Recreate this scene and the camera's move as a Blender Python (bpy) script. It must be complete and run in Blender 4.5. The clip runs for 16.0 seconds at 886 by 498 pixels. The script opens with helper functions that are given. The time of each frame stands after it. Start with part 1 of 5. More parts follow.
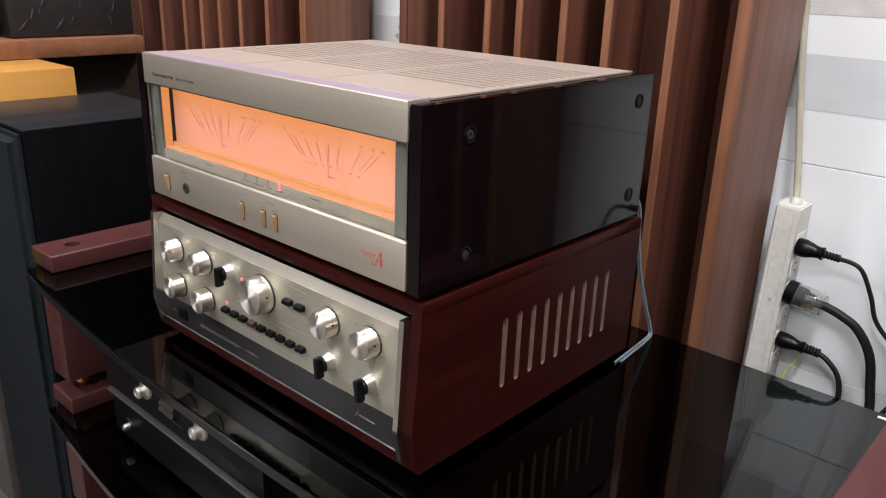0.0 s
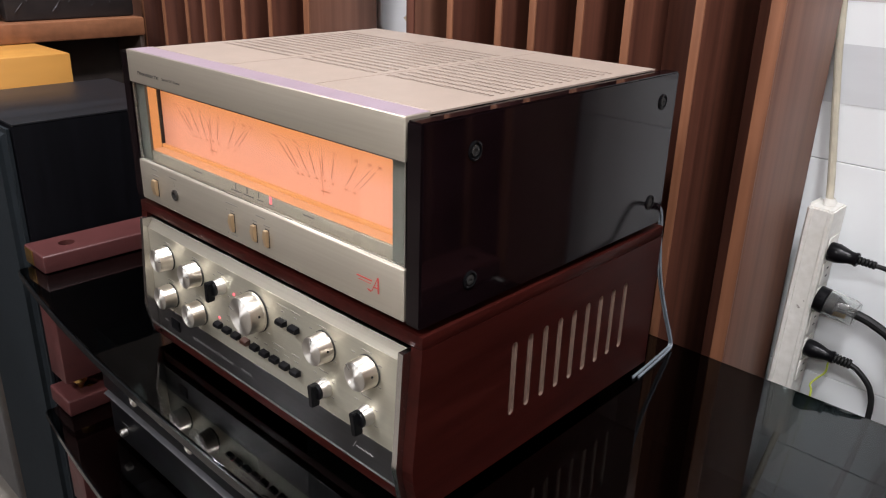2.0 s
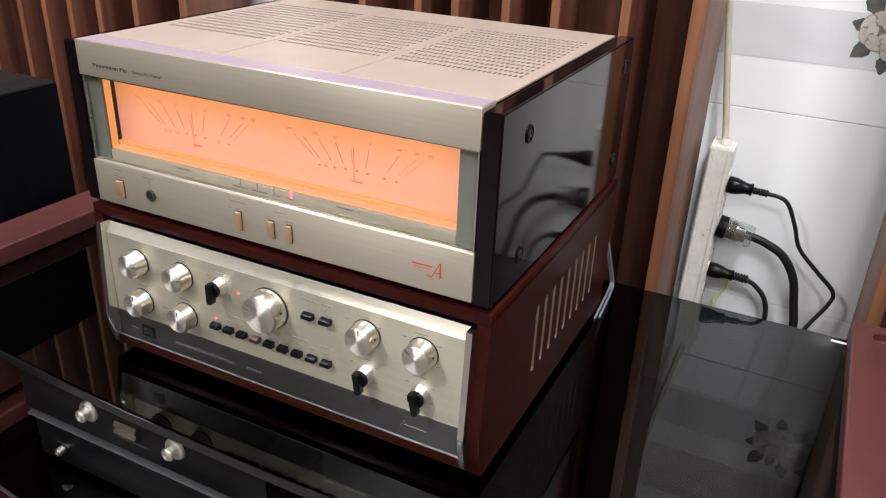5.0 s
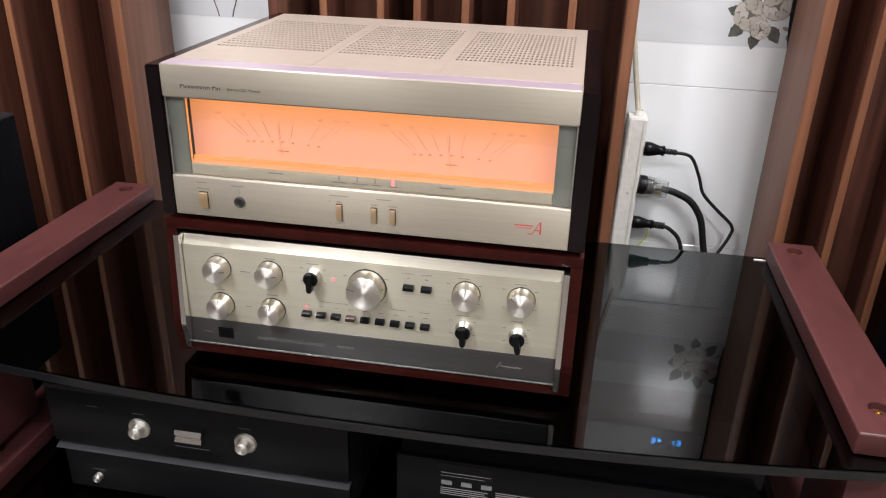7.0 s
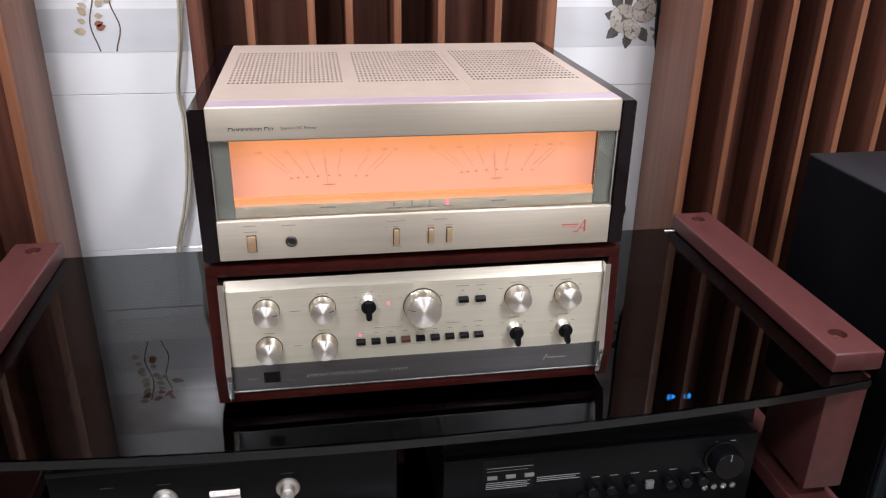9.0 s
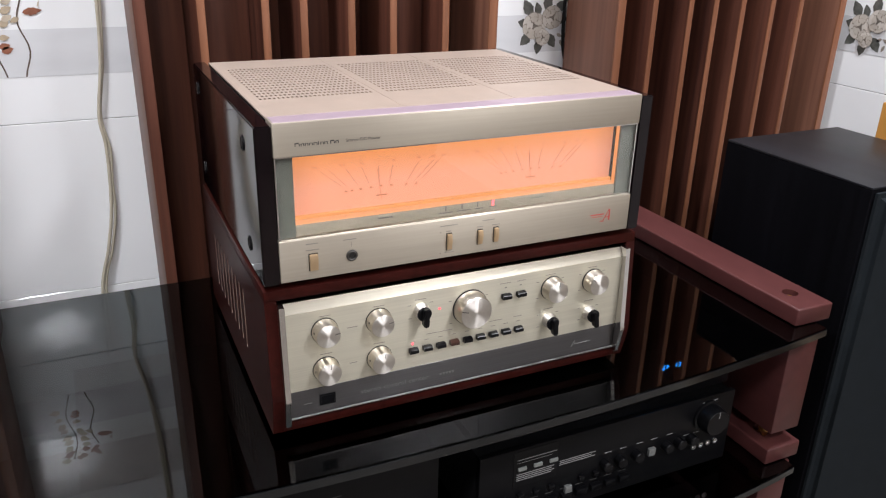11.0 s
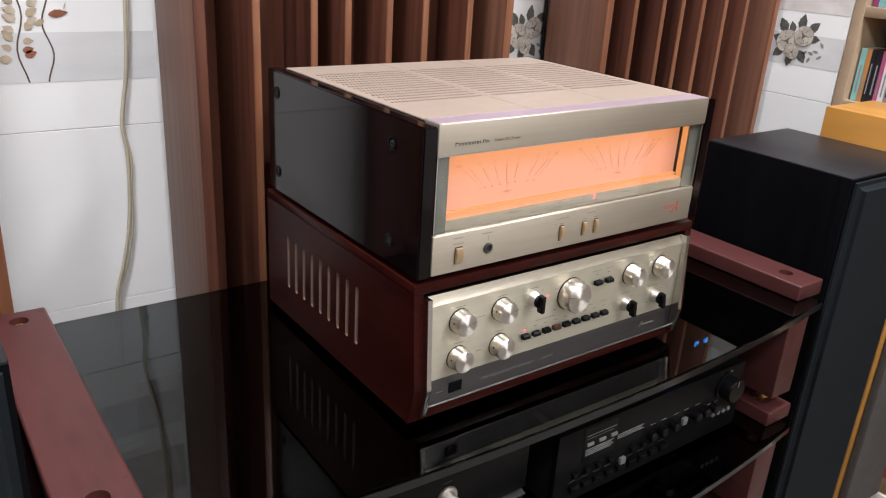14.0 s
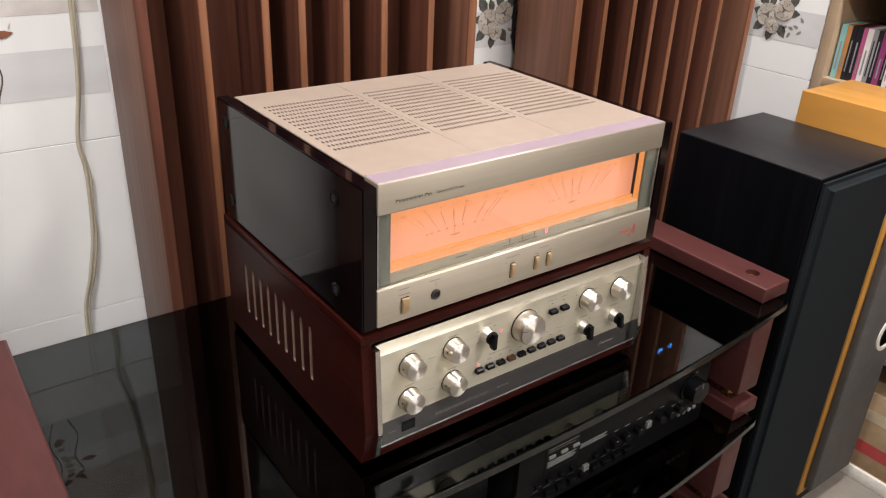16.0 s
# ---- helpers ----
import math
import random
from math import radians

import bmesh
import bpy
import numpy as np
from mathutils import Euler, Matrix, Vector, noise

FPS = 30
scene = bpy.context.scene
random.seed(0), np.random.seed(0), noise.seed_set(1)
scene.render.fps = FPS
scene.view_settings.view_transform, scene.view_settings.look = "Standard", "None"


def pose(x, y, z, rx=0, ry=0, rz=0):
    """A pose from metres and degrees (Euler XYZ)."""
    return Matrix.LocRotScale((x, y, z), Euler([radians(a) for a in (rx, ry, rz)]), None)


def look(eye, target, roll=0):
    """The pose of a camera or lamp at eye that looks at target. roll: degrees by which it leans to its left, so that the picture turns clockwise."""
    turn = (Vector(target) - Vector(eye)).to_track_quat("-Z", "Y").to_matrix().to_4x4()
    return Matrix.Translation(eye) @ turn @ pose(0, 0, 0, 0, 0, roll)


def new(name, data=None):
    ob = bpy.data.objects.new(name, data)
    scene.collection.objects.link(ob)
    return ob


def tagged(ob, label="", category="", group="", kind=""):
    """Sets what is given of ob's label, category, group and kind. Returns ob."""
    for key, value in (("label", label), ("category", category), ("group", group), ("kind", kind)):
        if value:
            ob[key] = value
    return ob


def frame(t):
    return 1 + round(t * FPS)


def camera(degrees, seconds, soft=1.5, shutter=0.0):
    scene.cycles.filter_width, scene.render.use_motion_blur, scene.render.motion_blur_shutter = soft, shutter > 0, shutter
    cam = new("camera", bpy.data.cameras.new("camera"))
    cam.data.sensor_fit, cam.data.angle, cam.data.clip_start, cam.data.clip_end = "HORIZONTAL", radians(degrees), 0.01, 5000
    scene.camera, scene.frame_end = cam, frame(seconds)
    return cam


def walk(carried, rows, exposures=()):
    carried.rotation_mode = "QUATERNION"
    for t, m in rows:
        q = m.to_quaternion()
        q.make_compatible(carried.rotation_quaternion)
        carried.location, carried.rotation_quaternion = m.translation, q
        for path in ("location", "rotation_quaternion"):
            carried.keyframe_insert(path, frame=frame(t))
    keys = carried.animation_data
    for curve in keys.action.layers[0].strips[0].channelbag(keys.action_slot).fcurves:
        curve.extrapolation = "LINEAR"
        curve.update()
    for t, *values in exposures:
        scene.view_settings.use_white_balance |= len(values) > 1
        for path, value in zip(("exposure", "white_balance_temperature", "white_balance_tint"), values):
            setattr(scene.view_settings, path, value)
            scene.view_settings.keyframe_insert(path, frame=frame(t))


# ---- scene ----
cam = camera(59.0, 16.0, soft=1.2)
METRES, EYE, TILT, LEAN, TURN = 1.787, 1.215, 0.0, 0.0, 41.9
ROWS = [
    (0.0, 0.0, 0.0, 0.0, 0.65, -19.7, -1.82),
    (0.5, 0.0078, 0.0197, 0.0033, 1.82, -20.31, -1.88),
    (1.0, 0.0075, 0.0318, 0.0043, 2.6, -20.69, -1.81),
    (1.5, 0.0089, 0.0366, 0.0047, 2.72, -21.17, -1.63),
    (2.0, 0.0052, 0.0424, 0.0131, 1.77, -21.96, -1.51),
    (2.5, -0.0117, 0.0469, 0.0251, -0.27, -22.91, -1.46),
    (3.0, -0.0361, 0.0469, 0.0323, -2.66, -23.79, -1.44),
    (3.5, -0.0617, 0.0489, 0.0376, -5.5, -24.58, -1.59),
    (4.0, -0.0742, 0.0505, 0.0329, -8.17, -25.15, -1.83),
    (6.5, -0.2595, 0.0469, 0.0362, -27.35, -25.38, -1.78),
    (7.0, -0.3104, 0.0467, 0.0423, -31.67, -24.99, -1.47),
    (7.5, -0.3525, 0.0719, 0.0424, -36.18, -24.74, -1.14),
    (8.0, -0.3934, 0.1148, 0.046, -41.66, -24.57, -1.19),
    (8.5, -0.4272, 0.1375, 0.0472, -46.38, -24.39, -0.97),
    (9.0, -0.4633, 0.1537, 0.0523, -51.05, -24.11, -0.92),
    (11.5, -0.5792, 0.3184, 0.045, -70.06, -22.49, -1.58),
    (12.0, -0.6046, 0.3518, 0.046, -73.51, -22.45, -1.99),
    (12.5, -0.6249, 0.3804, 0.0495, -75.9, -22.21, -2.41),
    (13.0, -0.6352, 0.4022, 0.0498, -77.08, -21.95, -2.84),
    (13.5, -0.6426, 0.427, 0.0447, -77.4, -21.66, -3.15),
    (14.0, -0.6448, 0.4411, 0.0416, -77.39, -21.64, -3.35),
    (14.5, -0.646, 0.4475, 0.0405, -77.42, -22.06, -3.37),
    (15.0, -0.6415, 0.4431, 0.0485, -77.52, -23.14, -3.13),
    (15.5, -0.6219, 0.4286, 0.0772, -77.73, -25.12, -2.81),
    (16.0, -0.6073, 0.4173, 0.1092, -77.81, -26.44, -2.33),
]
walk(cam, [(t, pose(0.688, -0.466, EYE, TILT, LEAN, TURN) @ pose(METRES * x, METRES * y, METRES * z, 90 + pitch, roll, yaw)) for t, x, y, z, yaw, pitch, roll in ROWS],
     [(0.0, -0.08, 6450, 11), (2.0, -0.08, 6450, 11), (3.5, -0.02, 6500, 10), (6.5, 0.03, 6550, 10), (8.5, 0.00, 6330, 14), (9.0, 0.00, 6300, 14), (12.5, -0.10, 6480, 10), (14.0, -0.08, 6600, 11), (15.0, -0.05, 7000, 11), (16.0, -0.10, 7100, 12)])

# ---- light ----
world = bpy.data.worlds.new("room_air")
scene.world = world
world.use_nodes = True
world.node_tree.nodes["Background"].inputs[0].default_value = (0.6, 0.7, 0.85, 1)
world.node_tree.nodes["Background"].inputs[1].default_value = 0.02


def ceiling_lamp(x, y, z, size, watts, colour):
    data = bpy.data.lights.new("ceiling_lamp", "AREA")
    data.shape, data.size, data.energy, data.color = "DISK", size, watts, colour
    ob = new("ceiling_lamp", data)
    ob.matrix_world = look((x, y, z), (x, y, 0))
    return ob


LAMPS = [(0.87, -0.1, 0.30, 46), (-0.73, -0.1, 0.30, 37), (0.87, -1.52, 0.30, 31), (-0.73, -1.49, 0.30, 29),
         (0.87, -2.9, 0.30, 25), (-0.73, -2.9, 0.30, 25), (-2.33, -1.5, 0.30, 26)]
for lx, ly, ls, lw in LAMPS:
    ceiling_lamp(lx, ly, 2.68, ls, lw, (0.975, 0.97, 1.0))

# ---- materials ----


def mat(name, colour, rough=0.5, metal=0.0, vary=0.12, scale=30.0, stretch=(1, 1, 1), bump=0.0, bump_scale=None,
        coat=0.0, second=None, spec=0.5, islands=0.0, rough_vary=0.0, detail=4.0, sheen=0.0, pieces=0.0):
    """A principled surface with colour at two scales, grain and fine relief."""
    m = bpy.data.materials.new(name)
    m.use_nodes = True
    nt, n, link = m.node_tree, m.node_tree.nodes, m.node_tree.links.new
    b = n["Principled BSDF"]
    b.inputs["Roughness"].default_value = rough
    b.inputs["Metallic"].default_value = metal
    b.inputs["Coat Weight"].default_value = coat
    b.inputs["Coat Roughness"].default_value = 0.05
    b.inputs["Specular IOR Level"].default_value = spec
    tc, mp = n.new("ShaderNodeTexCoord"), n.new("ShaderNodeMapping")
    mp.inputs["Scale"].default_value = stretch
    link(tc.outputs["Object"], mp.inputs["Vector"])
    fine, wide = n.new("ShaderNodeTexNoise"), n.new("ShaderNodeTexNoise")
    fine.inputs["Scale"].default_value, fine.inputs["Detail"].default_value = scale, detail
    wide.inputs["Scale"].default_value, wide.inputs["Detail"].default_value = scale * 0.13, 3.0
    link(mp.outputs["Vector"], fine.inputs["Vector"])
    link(mp.outputs["Vector"], wide.inputs["Vector"])
    add = n.new("ShaderNodeMath")
    add.operation = "MULTIPLY_ADD"
    add.inputs[1].default_value = 0.5
    link(fine.outputs["Fac"], add.inputs[0])
    half = n.new("ShaderNodeMath")
    half.operation = "MULTIPLY"
    half.inputs[1].default_value = 0.5
    link(wide.outputs["Fac"], half.inputs[0])
    link(half.outputs[0], add.inputs[2])
    ramp = n.new("ShaderNodeValToRGB")
    lo = second or tuple(c * (1 - vary * 2) for c in colour)
    ramp.color_ramp.elements[0].position, ramp.color_ramp.elements[1].position = 0.32, 0.68
    ramp.color_ramp.elements[0].color = (*lo, 1)
    ramp.color_ramp.elements[1].color = (*[min(1, c * (1 + vary * 0.5)) for c in colour], 1)
    link(add.outputs[0], ramp.inputs["Fac"])
    out = ramp.outputs["Color"]
    if pieces:
        info, hsv, rng = n.new("ShaderNodeObjectInfo"), n.new("ShaderNodeHueSaturation"), n.new("ShaderNodeMapRange")
        rng.inputs["To Min"].default_value, rng.inputs["To Max"].default_value = 1 - pieces, 1 + pieces
        link(info.outputs["Random"], rng.inputs["Value"])
        link(rng.outputs["Result"], hsv.inputs["Value"])
        link(out, hsv.inputs["Color"])
        out = hsv.outputs["Color"]
    link(out, b.inputs["Base Color"])
    if rough_vary:
        mr = n.new("ShaderNodeMapRange")
        mr.inputs["To Min"].default_value, mr.inputs["To Max"].default_value = rough - rough_vary, rough + rough_vary
        link(wide.outputs["Fac"], mr.inputs["Value"])
        link(mr.outputs["Result"], b.inputs["Roughness"])
    if bump:
        bp = n.new("ShaderNodeBump")
        bp.inputs["Strength"].default_value, bp.inputs["Distance"].default_value = bump, 0.001
        if bump_scale:
            bn = n.new("ShaderNodeTexNoise")
            bn.inputs["Scale"].default_value, bn.inputs["Detail"].default_value = bump_scale, 2.0
            link(mp.outputs["Vector"], bn.inputs["Vector"])
            link(bn.outputs["Fac"], bp.inputs["Height"])
        else:
            link(fine.outputs["Fac"], bp.inputs["Height"])
        link(bp.outputs["Normal"], b.inputs["Normal"])
    return m


def glow(name, colour, strength, low=None, z0=0.0, z1=1.0, reach=None):
    """A lit surface; low: its colour at the height z0, where its lamps stand at z1."""
    m = bpy.data.materials.new(name)
    m.use_nodes = True
    n, link = m.node_tree.nodes, m.node_tree.links.new
    b = n["Principled BSDF"]
    b.inputs["Base Color"].default_value = (*[c * 0.12 for c in colour], 1)
    b.inputs["Roughness"].default_value = 0.6
    b.inputs["Emission Strength"].default_value = strength
    b.inputs["Emission Color"].default_value = (*colour, 1)
    if low:
        tc, sep, rng, mix = (n.new("ShaderNodeTexCoord"), n.new("ShaderNodeSeparateXYZ"), n.new("ShaderNodeMapRange"), n.new("ShaderNodeMixRGB"))
        nz = n.new("ShaderNodeTexNoise")
        nz.inputs["Scale"].default_value = 9.0
        madd = n.new("ShaderNodeMath")
        madd.operation = "MULTIPLY_ADD"
        madd.inputs[1].default_value, madd.inputs[2].default_value = 0.02, -0.01
        plus = n.new("ShaderNodeMath")
        link(tc.outputs["Object"], sep.inputs[0])
        link(tc.outputs["Object"], nz.inputs["Vector"])
        link(nz.outputs["Fac"], madd.inputs[0])
        link(sep.outputs["Z"], plus.inputs[0])
        link(madd.outputs[0], plus.inputs[1])
        rng.inputs["From Min"].default_value, rng.inputs["From Max"].default_value = z0, z1
        link(plus.outputs[0], rng.inputs["Value"])
        mix.inputs[1].default_value, mix.inputs[2].default_value = (*low, 1), (*colour, 1)
        link(rng.outputs["Result"], mix.inputs[0])
        link(mix.outputs[0], b.inputs["Emission Color"])
        if reach:
            # the lamps stand in the middle: their light falls off past reach on either side
            side, fall = n.new("ShaderNodeMath"), n.new("ShaderNodeMapRange")
            side.operation = "ABSOLUTE"
            link(sep.outputs["X"], side.inputs[0])
            fall.interpolation_type = "SMOOTHSTEP"
            fall.inputs["From Min"].default_value, fall.inputs["From Max"].default_value = reach
            fall.inputs["To Min"].default_value, fall.inputs["To Max"].default_value = strength, strength * 0.72
            link(side.outputs[0], fall.inputs["Value"])
            link(fall.outputs["Result"], b.inputs["Emission Strength"])
    return m


def glass(name, colour, rough=0.0, ior=1.5):
    m = bpy.data.materials.new(name)
    m.use_nodes = True
    b = m.node_tree.nodes["Principled BSDF"]
    b.inputs["Base Color"].default_value = (*colour, 1)
    b.inputs["Roughness"].default_value = rough
    b.inputs["IOR"].default_value = ior
    b.inputs["Transmission Weight"].default_value = 1.0
    return m


# lilac base colour stands in for a purple sheen reflected off the front edge
FRONTCAP = mat("lilac_sheen_strip", (0.40, 0.315, 0.37), 0.36, 0.35, 0.05, 40, bump=0.05, bump_scale=1400)
CHAMPAGNE = mat("champagne_aluminium", (0.425, 0.38, 0.31), 0.48, 0.65, 0.05, 60, (0.15, 1, 6), 0.05, 900)
TOPPLATE = mat("painted_top_steel", (0.38, 0.308, 0.257), 0.42, 0.25, 0.05, 40, bump=0.06, bump_scale=1400)
GOLDPANEL = mat("brushed_gold_panel", (0.61, 0.58, 0.475), 0.42, 0.82, 0.06, 90, (0.05, 1, 8), 0.06, 700)
DARKBAND = mat("grey_anodised_band", (0.135, 0.130, 0.132), 0.38, 1.0, 0.08, 80, (0.06, 1, 8), 0.04, 600)
CHROME = mat("chrome", (0.66, 0.64, 0.62), 0.2, 1.0, 0.03, 60)
BEVELMETAL = mat("gold_bevel", (0.46, 0.43, 0.355), 0.48, 0.8, 0.05, 90, (0.05, 1, 8))
SPUN = mat("spun_aluminium", (0.84, 0.81, 0.76), 0.24, 1.0, 0.06, 200, (1, 1, 1), 0.1, 1500)
KNURL = mat("turned_aluminium_side", (0.8, 0.74, 0.64), 0.3, 1.0, 0.06, 300)
REDWOOD = mat("red_mahogany_case", (0.035, 0.0062, 0.0047), 0.30, 0.0, 0.25, 90, (1.2, 0.12, 1.2), 0.04, None, spec=0.10)
LACQUER = mat("black_cherry_lacquer", (0.0055, 0.0025, 0.0035), 0.06, 0.0, 0.3, 14, (0.3, 1, 2.5), spec=0.27)
RACKWOOD = mat("satin_maroon_lacquer", (0.074, 0.0225, 0.0215), 0.42, 0.0, 0.16, 60, (1, 0.3, 1), 0.07, 900, spec=0.35, rough_vary=0.05)
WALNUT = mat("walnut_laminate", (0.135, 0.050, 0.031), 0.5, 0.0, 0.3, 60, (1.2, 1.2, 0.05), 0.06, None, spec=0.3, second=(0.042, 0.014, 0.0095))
# paler copy of the walnut: light on the outer boards put into the colour
WALNUT_LIT = mat("lit_walnut_board", (0.215, 0.100, 0.064), 0.45, 0.0, 0.3, 45, (1.4, 1.4, 0.05), 0.06, None, spec=0.4, second=(0.105, 0.045, 0.029))
WALNUT_EDGE = mat("walnut_edge_band", (0.25, 0.105, 0.055), 0.38, 0.0, 0.25, 70, (1.2, 1.2, 0.05), 0.05, None, second=(0.13, 0.05, 0.025))
DARKGLASS = glass("smoked_black_glass", (0.040, 0.056, 0.060), 0.0, 1.46)
EDGEGLASS = mat("polished_glass_edge", (0.006, 0.007, 0.008), 0.14, 0.0, 0.15, 30, (1, 1, 1), spec=0.45)
CLEARGLASS = glass("clear_glass", (0.97, 0.98, 0.97))
SMOKEPLASTIC = glass("clear_plug_plastic", (0.86, 0.88, 0.87), 0.03)
SMOKEPLASTIC.node_tree.nodes["Principled BSDF"].inputs["Transmission Weight"].default_value = 0.95
BLACKPLASTIC = mat("black_plastic", (0.005, 0.005, 0.006), 0.28, 0.0, 0.2, 120, bump=0.05, spec=0.14)
BLACKMETAL = mat("black_brushed_front", (0.0050, 0.0050, 0.0060), 0.34, 0.0, 0.2, 90, (0.06, 1, 6), 0.05, spec=0.13)
CASEMETAL = mat("black_sheet_metal", (0.009, 0.009, 0.010), 0.45, 0.1, 0.2, 60, bump=0.05, spec=0.2)
DARKIN = mat("dark_inside", (0.012, 0.011, 0.01), 0.8)
TILE = mat("white_glazed_tile", (0.86, 0.885, 0.895), 0.09, 0.0, 0.03, 5, pieces=0.015, rough_vary=0.03)
BAND = mat("grey_marbled_tile_print", (0.68, 0.70, 0.72), 0.15, 0.0, 0.06, 14, (0.4, 1, 2.0))
MARBLE = mat("pale_marbled_tile_print", (0.74, 0.73, 0.72), 0.15, 0.0, 0.1, 22, (1, 1, 1.4), second=(0.5, 0.47, 0.45))
GROUT = mat("tile_grout", (0.72, 0.72, 0.71), 0.9, 0.0, 0.1, 80)
PLASTER = mat("wall_paint", (0.7, 0.69, 0.67), 0.8, 0.0, 0.06, 20, bump=0.05)
DARKWALL = mat("dark_brown_wall", (0.06, 0.05, 0.044), 0.7, 0.0, 0.15, 8, bump=0.05)
DIMWALL = mat("dim_grey_brown_wall", (0.24, 0.22, 0.2), 0.8, 0.0, 0.12, 8, bump=0.05)
FLOORSTONE = mat("grey_stone_floor", (0.22, 0.2, 0.175), 0.35, 0.0, 0.2, 12, bump=0.04)
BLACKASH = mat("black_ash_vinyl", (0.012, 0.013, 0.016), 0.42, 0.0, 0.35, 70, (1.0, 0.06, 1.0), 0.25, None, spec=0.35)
# the same black ash, darkened and dulled for the shade on the cabinet sides
BLACKASH_SHADED = mat("black_ash_shaded_side", (0.003, 0.003, 0.0042), 0.6, 0.0, 0.3, 70, (1.0, 1.0, 0.06), 0.15, None, spec=0.04)
CLOTH = mat("dark_grille_cloth", (0.0105, 0.014, 0.017), 0.9, 0.0, 0.12, 300, bump=0.35, bump_scale=1500, spec=0.15)
GREYCLOTH = mat("grey_grille_cloth", (0.085, 0.08, 0.078), 0.85, 0.0, 0.12, 300, bump=0.35, bump_scale=1500)
YELLOWOOD = mat("honey_oak_veneer", (0.50, 0.24, 0.052), 0.42, 0.0, 0.12, 40, (1, 0.08, 0.5), 0.06)
SHELFWOOD = mat("beech_shelf_board", (0.40, 0.30, 0.205), 0.45, 0.0, 0.12, 50, (1, 0.1, 0.3), 0.06)
BOARDWOOD = mat("brown_table_board", (0.26, 0.11, 0.055), 0.4, 0.0, 0.2, 50, (0.1, 1, 1), 0.05)
WHITEPLASTIC = mat("aged_white_plastic", (0.74, 0.73, 0.69), 0.3, 0.0, 0.1, 90, second=(0.60, 0.585, 0.53), bump=0.05)
CREAM = mat("cream_cable_sheath", (0.5, 0.46, 0.36), 0.5, 0.0, 0.1, 60)
GREYCABLE = mat("grey_cable_sheath", (0.20, 0.23, 0.26), 0.38, 0.0, 0.1, 60)
RUBBER = mat("black_rubber", (0.010, 0.010, 0.010), 0.5, 0.0, 0.1, 100, spec=0.2)
BRASS = mat("brass", (0.65, 0.42, 0.14), 0.3, 1.0, 0.1, 90)
NICKEL = mat("dark_nickel", (0.12, 0.115, 0.11), 0.35, 1.0)
TRIMLINE = mat("steel_trim_line", (0.3, 0.29, 0.28), 0.38, 0.9)
GOLDPAINT = mat("gold_lever", (0.56, 0.40, 0.24), 0.35, 0.7, 0.06, 90)
STEEL = mat("steel_screw", (0.6, 0.6, 0.6), 0.3, 1.0, 0.1, 90)
PRINT = mat("dark_print", (0.05, 0.045, 0.04), 0.6)
GREYPRINT = mat("grey_print", (0.25, 0.23, 0.2), 0.6)
DIMPRINT = mat("dim_print", (0.07, 0.07, 0.068), 0.6)
BANDPRINT = mat("silver_band_print", (0.17, 0.168, 0.165), 0.5)
LIGHTPRINT = mat("pale_print", (0.26, 0.26, 0.26), 0.6)
REDPRINT = mat("red_print", (0.55, 0.06, 0.05), 0.6)
BROWNKEY = mat("brown_key", (0.045, 0.017, 0.011), 0.35)
SMOKE = mat("smoked_window_margin", (0.085, 0.09, 0.075), 0.25, 0.0, 0.06, 20)
LEDGE = mat("beige_scale_ledge", (0.2, 0.175, 0.13), 0.5, 0.0, 0.05, 40)
YELLOWWIRE = mat("yellow_green_wire", (0.5, 0.6, 0.08), 0.4)
METER = glow("backlit_meter_face", (1.0, 0.35, 0.10), 0.97, (1.0, 0.40, 0.26), 1.03, 1.068, (0.165, 0.215))
# ledges and well walls emit orange in place of light spilled from the face
LEDGEGLOW = glow("meter_ledge_spill_glow", (1.0, 0.42, 0.19), 0.8)
METERSIDE = glow("meter_well_spill_glow", (1.0, 0.38, 0.12), 0.85)
LEDRED = glow("red_led", (1.0, 0.12, 0.14), 2.2)
BLUE = glow("blue_display", (0.03, 0.34, 1.0), 24.0)
INK = glow("printed_film", (0.66, 0.185, 0.09), 0.78)
PALEINK = glow("printed_numerals", (0.80, 0.22, 0.095), 0.8)

# the knob faces are spun: their gloss runs round the axis
for spun in (SPUN,):
    sn = spun.node_tree
    tangent = sn.nodes.new("ShaderNodeTangent")
    tangent.direction_type, tangent.axis = "RADIAL", "Y"
    sb = sn.nodes["Principled BSDF"]
    sb.inputs["Anisotropic"].default_value = 0.9
    sb.inputs["Anisotropic Rotation"].default_value = 0.25
    sb.inputs["Roughness"].default_value = 0.5
    sn.links.new(tangent.outputs["Tangent"], sb.inputs["Tangent"])

# the fronts are brushed sideways: their gloss spreads up and down
for brushed in (GOLDPANEL, DARKBAND, BEVELMETAL, CHAMPAGNE):
    bn = brushed.node_tree
    upright = bn.nodes.new("ShaderNodeCombineXYZ")
    upright.inputs["Z"].default_value = 1.0
    bn.nodes["Principled BSDF"].inputs["Anisotropic"].default_value = 0.85
    bn.links.new(upright.outputs["Vector"], bn.nodes["Principled BSDF"].inputs["Tangent"])

